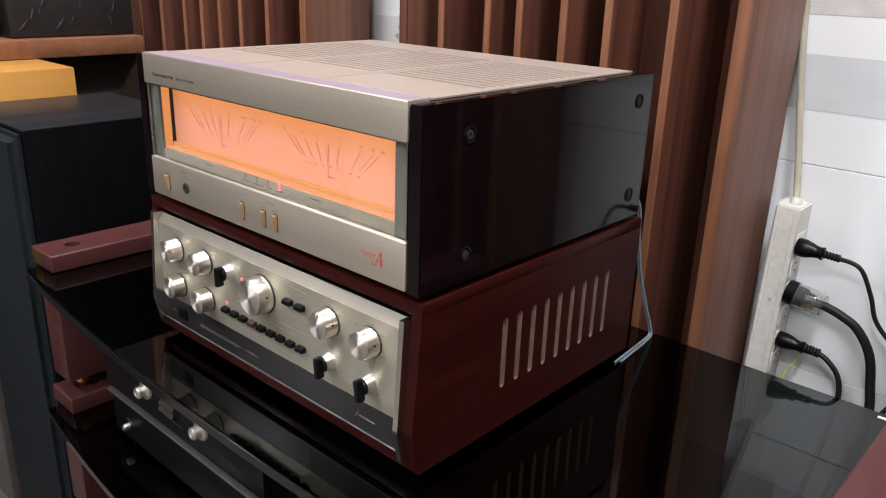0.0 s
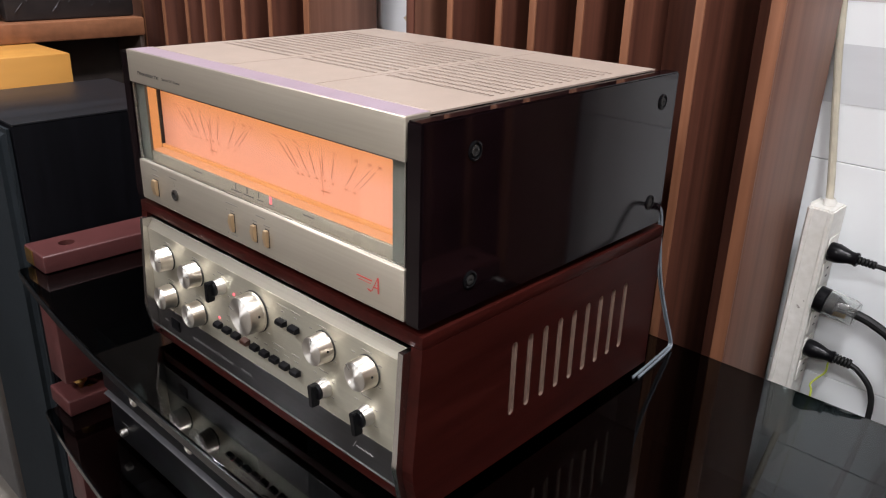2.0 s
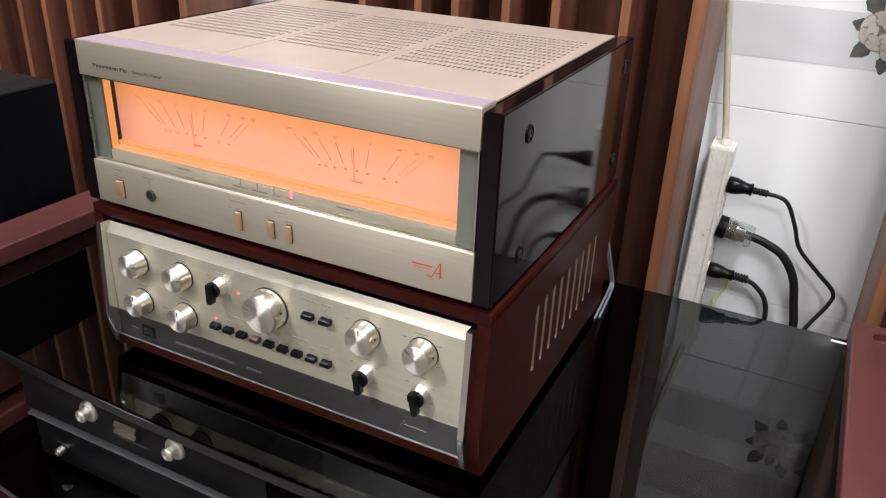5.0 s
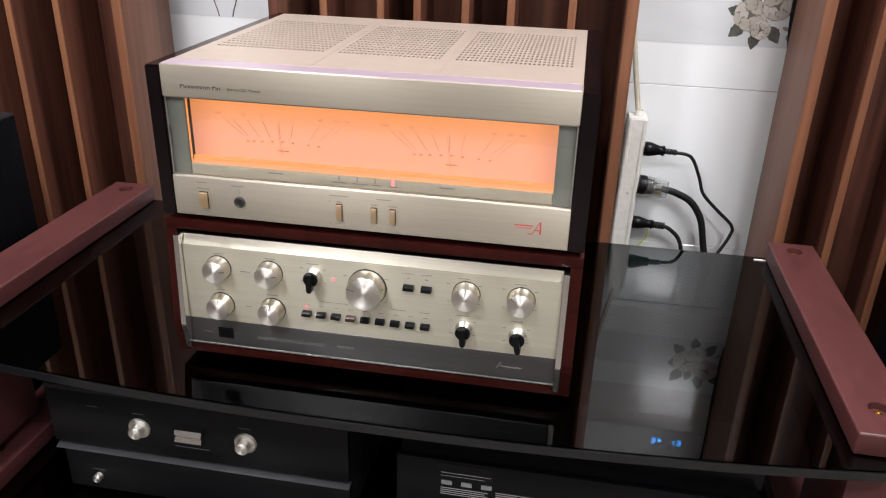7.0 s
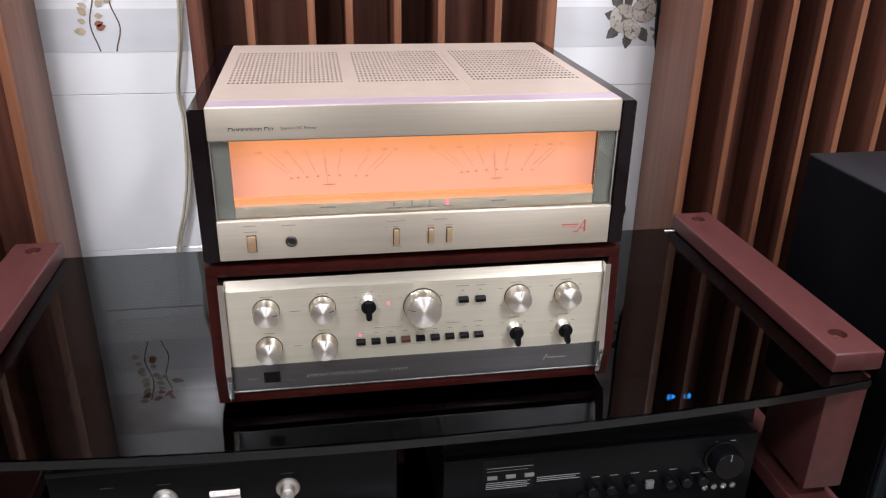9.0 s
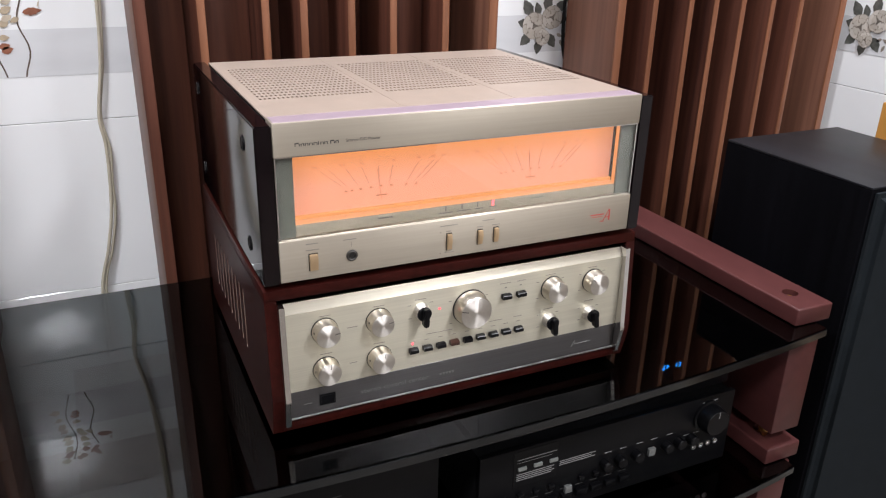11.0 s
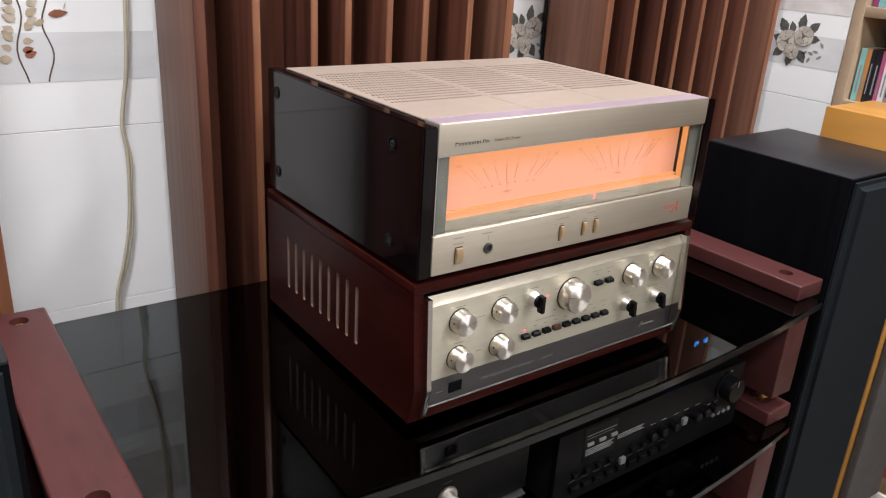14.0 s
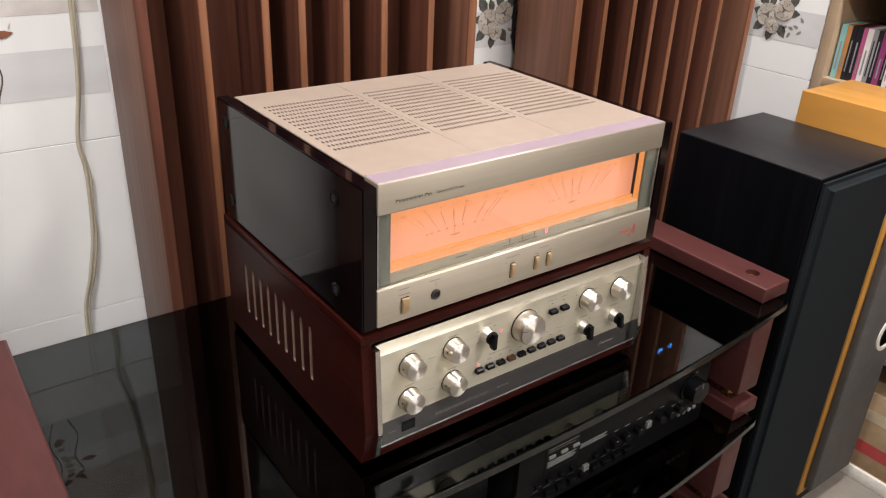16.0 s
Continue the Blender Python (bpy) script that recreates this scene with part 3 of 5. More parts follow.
# ---- power amplifier with the lit meters ----
def sheet_with_holes(bm, x0, x1, y0, y1, z, nx, ny, r, ry, deep):
    """A flat steel sheet pierced by a grid of oblong holes."""
    dx, dy = (x1 - x0) / nx, (y1 - y0) / ny
    ring = [(1, 0), (1, 1), (0, 1), (-1, 1), (-1, 0), (-1, -1), (0, -1), (1, -1)]
    verts, faces = [], []
    for i in range(nx):
        for j in range(ny):
            cx, cy, n = x0 + (i + 0.5) * dx, y0 + (j + 0.5) * dy, len(verts)
            verts += [(cx + a * dx / 2, cy + b * dy / 2, z) for a, b in ring]
            verts += [(cx + r * math.cos(k * math.pi / 4), cy + ry * math.sin(k * math.pi / 4), z) for k in range(8)]
            verts += [(cx + r * math.cos(k * math.pi / 4), cy + ry * math.sin(k * math.pi / 4), z - deep) for k in range(8)]
            for k in range(8):
                m = (k + 1) % 8
                faces += [(n + k, n + m, n + 8 + m, n + 8 + k), (n + 8 + k, n + 8 + m, n + 16 + m, n + 16 + k)]
    me = bpy.data.meshes.new("sheet")
    me.from_pydata(verts, [], faces)
    bm.from_mesh(me)
    bpy.data.meshes.remove(me)


def power_amplifier():
    t = thing("power_amplifier", "champagne power amplifier with two orange backlit meters and glossy black sides", "amplifier", at=(0, 0.2, 0.937))
    Z0, Z1 = 0.937, 1.110
    part("chassis", box(-0.2235, 0.2235, 0.045, 0.372, Z0, Z1 - 0.006), DARKIN, t)
    # top plate: pierced fields between plain strips
    bm = bmesh.new()
    fields = ((-0.212, -0.077), (-0.0615, 0.0615), (0.077, 0.212))
    xs = [-0.224] + [v for f in fields for v in f] + [0.224]
    zt = Z1 - 0.0005
    for a, b in zip(xs[::2], xs[1::2]):
        slab(bm, a, b, 0.028, 0.372, zt - 0.0016, zt)
    for a, b in fields:
        slab(bm, a, b, 0.028, 0.110, zt - 0.0016, zt)
        slab(bm, a, b, 0.313, 0.372, zt - 0.0016, zt)
        sheet_with_holes(bm, a, b, 0.110, 0.313, zt, 26 if b - a > 0.13 else 24, 14, 0.0019, 0.0042, 0.0013)
    part("top_plate", bm, TOPPLATE, t, "beige pierced steel top plate", smooth=False)
    for gx in (-0.0693, 0.0693):
        part("seam_strip", box(gx - 0.0028, gx + 0.0028, 0.034, 0.371, zt, zt + 0.0003), TOPPLATE, t)
    part("seam_strip", box(-0.222, 0.222, 0.0286, 0.0308, zt, zt + 0.0010, r=0.0006, seg=2), TOPPLATE, t)
    # front: upper beam, lower beam, thin bright lips
    part("upper_front", box(-0.2245, 0.2245, 0.0, 0.028, 1.0745, Z1, r=0.0011, seg=3), CHAMPAGNE, t)
    # cap tinted lilac in place of a coloured reflection
    part("front_cap", box(-0.2225, 0.2225, 0.002, 0.0282, Z1 - 0.0003, Z1 + 0.0003, r=0.0002, seg=1), FRONTCAP, t)
    part("lower_front", box(-0.2245, 0.2245, 0.0, 0.05, Z0, 0.984, r=0.0010, seg=3), CHAMPAGNE, t)
    # the window and its lit well
    win = part("meter_window", box(-0.2225, 0.2225, 0.003, 0.0055, 0.985, 1.074, r=0.0003, seg=1), CLEARGLASS, t, "clear window pane over the meters")
    win.visible_shadow = False
    part("window_rim", slab(slab(slab(bmesh.new(), -0.2235, 0.2235, 0.002, 0.0066, 1.0732, 1.0745), -0.2238, -0.2224, 0.002, 0.0066, 0.985, 1.0732), 0.2224, 0.2238, 0.002, 0.0066, 0.985, 1.0732), CHROME, t, "thin bright rim")
    for s in (-1, 1):
        a, b = sorted((s * 0.204, s * 0.2238))
        part("window_margin", box(a, b, 0.008, 0.011, 0.985, 1.0745), SMOKE, t, "smoked grey-green window margin")
        a, b = sorted((s * 0.2085, s * 0.2090))
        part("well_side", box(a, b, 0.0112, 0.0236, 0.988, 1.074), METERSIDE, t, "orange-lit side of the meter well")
        a, b = sorted((s * 0.2090, s * 0.2076))
        part("face_frame", box(a, b, 0.0237, 0.030, 0.999, 1.073), DARKIN, t)
    face = part("meter_face", box(-0.2075, 0.2075, 0.028, 0.030, 0.999, 1.074), METER, t, "backlit salmon-orange meter face")
    # ceiling and ledges of the well glow by themselves, as if the face lit them
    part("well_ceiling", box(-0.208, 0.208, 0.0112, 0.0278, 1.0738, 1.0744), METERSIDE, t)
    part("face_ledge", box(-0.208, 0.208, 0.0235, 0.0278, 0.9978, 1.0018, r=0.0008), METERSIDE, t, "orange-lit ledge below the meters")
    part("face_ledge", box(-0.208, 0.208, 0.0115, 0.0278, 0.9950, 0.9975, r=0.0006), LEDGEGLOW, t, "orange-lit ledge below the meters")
    part("scale_ledge", box(-0.2035, 0.2035, 0.0085, 0.0113, 0.985, 0.9972, r=0.0006), LEDGE, t, "beige scale plate with small print")
    # scales: a fan of fine lines, numerals and a needle for each meter
    tops = (-0.068, -0.058, -0.040, -0.022, -0.003, 0.014, 0.045, 0.063, 0.070)
    feet = (-0.045, -0.040, -0.027, -0.014, -0.002, 0.010, 0.032, 0.043, 0.050)
    for n, cx in enumerate((-0.101, 0.091)):
        bm = bmesh.new()
        for a, b in zip(tops, feet):
            prism(bm, [(cx + b - 0.0002, 1.0282), (cx + b + 0.0002, 1.0282), (cx + a + 0.0002, 1.0472), (cx + a - 0.0002, 1.0472)], "y", 0.0274, 0.0279)
        tagged(part("scale_lines", bm, INK, face, smooth=False), kind="stuff")
        for txt, a in (("0.001", -0.078), ("0.01", -0.047), ("0.1", -0.024), ("1", -0.004), ("10", 0.013), ("100", 0.042), ("200", 0.060), ("300", 0.073)):
            words("scale_numeral", txt, 0.0036, (cx + a, 0.0278, 1.0522 - 0.0001 * abs(a)), PALEINK, face)
        rows = [(cx + u - 0.0012, 1.0242 - abs(u) * 0.05, 0.0028, 0.0016) for u in (-0.041, -0.034, -0.024, -0.012, 0.0, 0.012, 0.03, 0.042)]
        rows.append((cx - 0.006, 1.0135, 0.013, 0.0012))
        bars("scale_print", rows, 0.0279, PALEINK, face)
        part("needle", prism(bmesh.new(), [(cx - 0.0003, 1.0095), (cx + 0.0001, 1.0095), (cx - 0.0046, 1.0445), (cx - 0.0050, 1.0445)], "y", 0.0262, 0.0266), PALEINK, face, smooth=False)
    # print and marks on the ledge
    rows = [(-0.112, 0.9935, 0.017, 0.0013), (0.082, 0.9935, 0.017, 0.0013)]
    rows += [(u - 0.009, 0.9895, 0.018, 0.001) for u in (-0.030, -0.007)] + [(u - 0.005, 0.9895, 0.010, 0.001) for u in (0.0125, 0.031)]
    bars("ledge_print", rows, 0.0085, PRINT, t)
    for u in (-0.030, -0.0095, 0.0107):
        part("indicator_mark", box(u - 0.0006, u + 0.0006, 0.0081, 0.0086, 0.9915, 0.9978), PRINT, t)
    part("indicator_lamp", box(0.0292, 0.0322, 0.0078, 0.0086, 0.9905, 0.9978, r=0.0003), LEDRED, t, "lit red indicator lamp")
    # levers, jack and print on the lower front
    for lx, w, h in ((-0.1885, 0.0088, 0.0180), (-0.0285, 0.0054, 0.0185), (0.0112, 0.0054, 0.0170), (0.0323, 0.0050, 0.0170)):
        slot = part("lever_slot", box(lx - w / 2 - 0.0008, lx + w / 2 + 0.0008, -0.0003, 0.001, 0.957 - h / 2 - 0.001, 0.957 + h / 2 + 0.001), DARKIN, t)
        part("lever", prism(bmesh.new(), [(0.0, 0.957 + h / 2), (-0.0035, 0.957 + h / 2 - 0.0005), (-0.0050, 0.957 + 0.002), (-0.0028, 0.957 - h / 2), (0.0, 0.957 - h / 2)], "x", lx - w / 2, lx + w / 2), GOLDPAINT, t, "gold-coloured switch lever")
    jack = part("phones_jack", lathe([(0.0065, 0), (0.0065, 0.0016), (0.0048, 0.0024), (0.0036, 0.0018), (0.0034, 0.0003), (0.0, 0.0003)], (-0.1455, 0.0, 0.958), n=28), NICKEL, t, "steel-rimmed headphone socket")
    part("socket_hole", lathe([(0.0034, 0.0), (0.0034, 0.0006), (0.0, 0.0006)], (-0.1455, 0.0, 0.958), n=20), DARKIN, jack)
    rows = [(-0.196, 0.978, 0.013, 0.0011), (-0.1965, 0.971, 0.015, 0.0011), (-0.155, 0.977, 0.015, 0.0011), (-0.1458, 0.971, 0.0005, 0.006),
            (-0.040, 0.9765, 0.022, 0.0011), (-0.032, 0.9695, 0.006, 0.0011), (-0.040, 0.9690, 0.0016, 0.0014), (-0.040, 0.9435, 0.0016, 0.0014), (-0.034, 0.9435, 0.012, 0.0011),
            (0.014, 0.9765, 0.016, 0.0011), (0.007, 0.9695, 0.008, 0.001), (0.027, 0.9695, 0.010, 0.001)]
    bars("small_print", rows, 0.0, GREYPRINT, t)
    # maker's mark as plain strokes, the line beside it as words
    bm = bmesh.new()
    for x, w in ((-0.2025, 0.0052), (-0.1963, 0.0036), (-0.192, 0.0036), (-0.1877, 0.0040), (-0.183, 0.0040), (-0.1784, 0.0018), (-0.176, 0.0036), (-0.1718, 0.0036), (-0.1655, 0.0048), (-0.160, 0.0034)):
        tall = 1.0885 if w > 0.0045 or w < 0.002 else 1.0876
        slab(bm, x, x + 0.0009, -0.0003, 0.0001, 1.0848, tall)
        if w > 0.002:
            slab(bm, x + w - 0.0009, x + w, -0.0003, 0.0001, 1.0848, 1.0876)
            slab(bm, x + 0.0009, x + w - 0.0009, -0.0003, 0.0001, 1.0870 if w < 0.0045 else 1.0874, 1.0876 if w < 0.0045 else 1.0885)
    part("maker_mark", bm, PRINT, t, "dark maker's mark", smooth=False)
    words("front_lettering", "Stereo DC Power", 0.0046, (-0.149, -0.0002, 1.0866), PRINT, t, wide=1.12)
    # red emblem: slanted strokes with fine lines before it
    bm = bmesh.new()
    prism(bm, [(0.1852, 0.953), (0.1860, 0.953), (0.1938, 0.9675), (0.1930, 0.9675)], "y", -0.0003, 0.0)
    prism(bm, [(0.1932, 0.953), (0.1950, 0.953), (0.1946, 0.9675), (0.1932, 0.9675)], "y", -0.0006, -0.0003)
    prism(bm, [(0.1800, 0.9532), (0.1852, 0.9520), (0.1858, 0.9532), (0.181, 0.9541)], "y", -0.0009, -0.0006)
    slab(bm, 0.188, 0.1945, -0.0012, -0.0009, 0.9575, 0.9583)
    slab(bm, 0.166, 0.186, -0.0003, 0.0, 0.9616, 0.9628)
    slab(bm, 0.168, 0.184, -0.0003, 0.0, 0.9590, 0.9595)
    part("red_emblem", bm, REDPRINT, t, "small red printed emblem", smooth=False)
    # glossy side panels with square edges and recessed bolts
    for s in (-1, 1):
        pts = [(s * 0.2248, 0.001), (s * 0.2425, 0.001), (s * 0.2425, 0.392), (s * 0.2248, 0.392)]
        bm = prism(bmesh.new(), pts, "z", Z0 - 0.002, 1.1075)
        bmesh.ops.bevel(bm, geom=bm.edges[:], offset=0.0016, segments=2, affect="EDGES")
        side = part("side_panel", bm, LACQUER, t, "glossy black lacquered side panel")
        for by, bz in ((0.061, 1.077), (0.061, 0.9635), (0.362, 1.078), (0.362, 0.9655)):
            part("bolt_ring", lathe([(0.0084, 0.0), (0.0084, 0.0010), (0.0070, 0.0015), (0.0062, 0.0010), (0.0062, 0.0002)], (s * 0.2424, by, bz), (s, 0, 0), 26), BLACKPLASTIC, side, "black bolt cup")
            part("bolt_head", lathe([(0.0045, 0.0), (0.0045, 0.0012), (0.002, 0.0014), (0.002, 0.0006), (0.0, 0.0006)], (s * 0.2424, by, bz), (s, 0, 0), 18), DARKIN, side)
    part("back_panel", box(-0.2235, 0.2235, 0.3722, 0.376, Z0 + 0.003, Z1 - 0.004), BLACKPLASTIC, t)
    for k in (-0.205, -0.165, -0.06, 0.06, 0.165, 0.205):
        part("cooling_fin", box(k - 0.004, k + 0.004, 0.3762, 0.39, Z0 + 0.01, Z1 - 0.03, r=0.001), BLACKPLASTIC, t)
    for fx in (-0.19, 0.19):
        for fy in (0.05, 0.33):
            part("foot", lathe([(0.017, 0), (0.017, 0.0085)], (fx, fy, Z0), (0, 0, -1), 24), RUBBER, t)
    return t


power_amplifier()


SLOTWOOD = mat("bare_slot_wood", (0.20, 0.135, 0.105), 0.5, 0.0, 0.2, 90)


# ---- preamplifier in its wooden case ----
def preamplifier():
    t = thing("preamplifier", "gold-fronted stereo preamplifier in a red-brown wooden case with slotted sides", "preamplifier", at=(0, 0.2, GLASS))
    B, T = 0.747, 0.928
    rim = 0.0125
    part("case_top", box(-0.2434, 0.2434, 0.004, 0.402, T - rim, T, r=0.0009, seg=2), REDWOOD, t)
    part("case_bottom", box(-0.2302, 0.2302, 0.004, 0.402, B, B + rim, r=0.0015), REDWOOD, t)
    for s in (-1, 1):
        # side board pierced by nine upright slots, its front edge slightly hollow
        bm = bmesh.new()
        x0, x1 = sorted((s * 0.2303, s * 0.2434))
        zlo, zhi, s0, s1 = B, T - rim, 0.7945, 0.8765
        front = [(0.005, zlo), (-0.0015, 0.770), (-0.0045, 0.785), (-0.0055, 0.795), (-0.0050, 0.805), (0.0, 0.860), (0.004, zhi)]
        prism(bm, front + [(0.115, zhi), (0.115, zlo)], "x", x0, x1)
        slab(bm, x0, x1, 0.115, 0.347, zlo, s0)
        slab(bm, x0, x1, 0.115, 0.347, s1, zhi)
        slab(bm, x0, x1, 0.347, 0.402, zlo, zhi)
        ys = [0.131 + 0.025 * k for k in range(9)]
        edges = [0.115] + [v for y in ys for v in (y - 0.0044, y + 0.0044)] + [0.347]
        for a, b in zip(edges[::2], edges[1::2]):
            slab(bm, x0, x1, a, b, s0, s1)
        for y in ys:
            for zc, sg in ((s0, 1), (s1, -1)):
                for e in (-1, 1):
                    q = [(y + e * 0.0044, zc), (y + e * 0.0044, zc + sg * 0.0044)] + [(y + e * 0.0044 * math.sin(a), zc + sg * 0.0044 * (1 - math.cos(a))) for a in (1.25, 0.95, 0.6, 0.3, 0.0)]
                    prism(bm, q, "x", x0, x1)
        bmesh.ops.remove_doubles(bm, verts=bm.verts[:], dist=0.00001)
        side = part("case_side", bm, REDWOOD, t, smooth=False)
        xa, xb = sorted((s * 0.2304, s * 0.2406))
        part("slot_backing", box(xa, xb, 0.1265, 0.3355, s0 + 0.0002, s1 - 0.0002), SLOTWOOD, side, "pale bare wood showing in the slots")
        ring = []
        for zc, sg in ((s1 - 0.0044, 1), (s0 + 0.0044, -1)):
            ring += [(0.0043 * math.cos(math.pi * k / 8) * sg, zc + 0.0043 * math.sin(math.pi * k / 8) * sg) for k in range(9)]
        lining, cnt = bmesh.new(), len(ring)
        loops = [[lining.verts.new((s * px, py * f, 0.8355 + (pz - 0.8355) * (1 - (1 - f) * 0.06))) for py, pz in ring] for px, f in ((0.2405, 1.0), (0.2431, 1.0), (0.2431, 0.88), (0.2405, 0.88))]
        for la, lb in zip(loops, loops[1:] + loops[:1]):
            for k in range(cnt):
                lining.faces.new((la[k], la[(k + 1) % cnt], lb[(k + 1) % cnt], lb[k]))
        bmesh.ops.recalc_face_normals(lining, faces=lining.faces[:])
        first = part("slot_lining", lining, SLOTWOOD, side, "pale rim of the slot", smooth=False)
        for k, y in enumerate(ys):
            ob = first if k == 0 else first.copy()
            if k:
                bpy.context.scene.collection.objects.link(ob)
            ob.location.y += y if k == 0 else y - ys[0]
    part("inner_case", box(-0.223, 0.223, 0.03, 0.395, B + rim + 0.001, T - rim - 0.001), CASEMETAL, t)
    # front: gold plate, bevelled bright top, grey lower band
    part("front_plate", box(-0.2238, 0.2238, 0.0, 0.012, 0.7995, 0.8985, r=0.0004, seg=1), GOLDPANEL, t, "brushed champagne-gold front plate")
    part("top_bevel", prism(bmesh.new(), [(0.0, 0.8988), (0.0075, 0.909), (0.012, 0.909), (0.012, 0.8988)], "x", -0.2238, 0.2238), BEVELMETAL, t, "paler bevelled top edge")
    band_ = part("lower_band", box(-0.2238, 0.2238, 0.0003, 0.012, 0.7655, 0.7992, r=0.0004, seg=1), DARKBAND, t, "dark grey lower band")
    part("band_line", box(-0.2238, 0.2238, -0.0008, 0.006, 0.7635, 0.7652, r=0.0003, seg=1), TRIMLINE, t, "steel trim line")
    for s in (-1, 1):
        a, b = sorted((s * 0.2240, s * 0.2302))
        pts = [(-0.006, 0.7590), (-0.0125, 0.7935), (-0.0128, 0.7985), (-0.0120, 0.8040), (-0.0055, 0.9105)]
        part("side_trim", prism(bmesh.new(), pts + [(0.010, 0.9105), (0.010, 0.7590)], "x", a, b), CHROME, t, "polished chrome side trim")

    def knob(x, z, r, depth, pointer):
        base = part("knob", lathe([(r * 1.0, 0.0), (r * 1.0, 0.0030), (r * 0.975, 0.0036), (r * 0.93, depth - 0.0010), (r * 0.90, depth)], (x, 0.0, z), n=48), KNURL, t, "turned aluminium control knob")
        part("base_ring", lathe([(r * 1.035, 0.0), (r * 1.035, 0.0014), (r * 1.0, 0.0016)], (x, 0.0, z), n=48), DARKIN, base, "thin dark ring")
        part("knob_face", lathe([(r * 0.9, 0.0), (r * 0.87, 0.0003), (r * 0.12, 0.0006), (0.0, 0.0010)], (x, -depth, z), n=64), SPUN, base, "spun aluminium face")
        a = radians(pointer)
        line = box(-0.0004, 0.0004, -depth - 0.0007, -depth + 0.0004, r * 0.5, r * 0.9)
        bmesh.ops.transform(line, matrix=Matrix.Translation((x, 0, z)) @ Matrix.Rotation(a, 4, "Y"), verts=line.verts[:])
        part("pointer", line, PRINT, base, smooth=False)
        e = 1 if x > -0.01 else -1
        part("set_screw", lathe([(0.0013, 0.0), (0.0013, 0.0003), (0.0, 0.0003)], (x + e * r * 0.935, -depth * 0.5, z + r * 0.18), (e, 0, 0.19), 12), DARKIN, base, "sunk set screw")
        return base

    for x, z, r, p in ((-0.1795, 0.8720, 0.0150, 80), (-0.1155, 0.8722, 0.0150, 75), (-0.1795, 0.8228, 0.0150, 10), (-0.1150, 0.8230, 0.0150, 10), (0.1175, 0.8718, 0.0155, 5), (0.1795, 0.8716, 0.0155, -50)):
        knob(x, z, r, 0.0165, p)
    knob(0.002, 0.8668, 0.0222, 0.019, -75)
    for x, z, p in ((-0.0625, 0.8745, 180), (0.1165, 0.8262, 175), (0.1785, 0.8250, 170)):
        collar = part("selector", lathe([(0.0098, 0.0), (0.0098, 0.004), (0.0088, 0.007), (0.0084, 0.010)], (x, 0.0, z), n=32), SPUN, t, "selector with a black pointer grip")
        grip = bmesh.new()
        turned(grip, [(0.0088, 0.0102), (0.0088, 0.0125), (0.008, 0.0135)], (0, 0, 0), (0, -1, 0), 28)
        bar = bmesh.new()
        prism(bar, [(-0.0036, 0.0085), (0.0036, 0.0085), (0.0034, -0.0125), (0.002, -0.0145), (-0.002, -0.0145), (-0.0034, -0.0125)], "y", -0.0195, -0.0105)
        bmesh.ops.bevel(bar, geom=bar.edges[:], offset=0.0009, segments=2, affect="EDGES")
        merge(grip, bar)
        bmesh.ops.transform(grip, matrix=Matrix.Translation((x, 0, z)) @ Matrix.Rotation(radians(p - 180), 4, "Y"), verts=grip.verts[:])
        part("grip", grip, BLACKPLASTIC, collar, "black pointer grip")
    # push keys in two rows
    for k in range(9):
        x = -0.0722 + k * 0.0179
        part("push_key", prism(bmesh.new(), [(0.0, 0.8268), (-0.0045, 0.8265), (-0.0064, 0.8252), (-0.0070, 0.8232), (-0.0066, 0.8212), (0.0, 0.8206)], "x", x - 0.0055, x + 0.0055), BROWNKEY if k == 3 else BLACKPLASTIC, t, "brown push key" if k == 3 else "black push key")
    for x in (0.0510, 0.0717):
        part("push_key", prism(bmesh.new(), [(0.0, 0.8760), (-0.0045, 0.8757), (-0.0064, 0.8744), (-0.0070, 0.8722), (-0.0066, 0.8702), (0.0, 0.8697)], "x", x - 0.006, x + 0.006), BLACKPLASTIC, t, "black push key")
    for x, z in ((-0.0385, 0.8722), (-0.0728, 0.8318)):
        part("indicator_lamp", lathe([(0.0016, 0.0), (0.0016, 0.0008), (0.0, 0.0012)], (x, 0.0, z), n=16), LEDRED, t, "small red indicator lamp")
    hole = part("power_switch_frame", slab(slab(slab(slab(bmesh.new(), -0.1885, -0.1695, -0.001, 0.002, 0.7877, 0.7892), -0.1885, -0.1695, -0.001, 0.002, 0.7752, 0.7767), -0.1885, -0.187, -0.001, 0.002, 0.7767, 0.7877), -0.171, -0.1695, -0.001, 0.002, 0.7767, 0.7877), BLACKPLASTIC, t)
    part("power_key", prism(bmesh.new(), [(0.0, 0.7876), (-0.0018, 0.7876), (-0.0008, 0.7768), (0.0, 0.7768)], "x", -0.1869, -0.1711), BLACKPLASTIC, hole, "black rocker power key")
    words("band_lettering", "stereo control center", 0.0076, (-0.1385, 0.0001, 0.7807), BANDPRINT, t, wide=1.3)
    rows = [(-0.036 + 0.0042 * k, 0.7807, 0.0026, 0.0026) for k in range(5)] + [(-0.207, 0.7807, 0.010, 0.0008)]
    bars("band_print", rows, 0.0003, BANDPRINT, t)
    bm = bmesh.new()
    pts = [(0.161 + 0.0022 * k, 0.7812 + 0.0011 * math.sin(k * 2.3)) for k in range(12)]
    for (a, b), (c, d) in zip(pts, pts[1:]):
        prism(bm, [(a, b - 0.00025), (c, d - 0.00025), (c, d + 0.00025), (a, b + 0.00025)], "y", -0.0003, 0.0003)
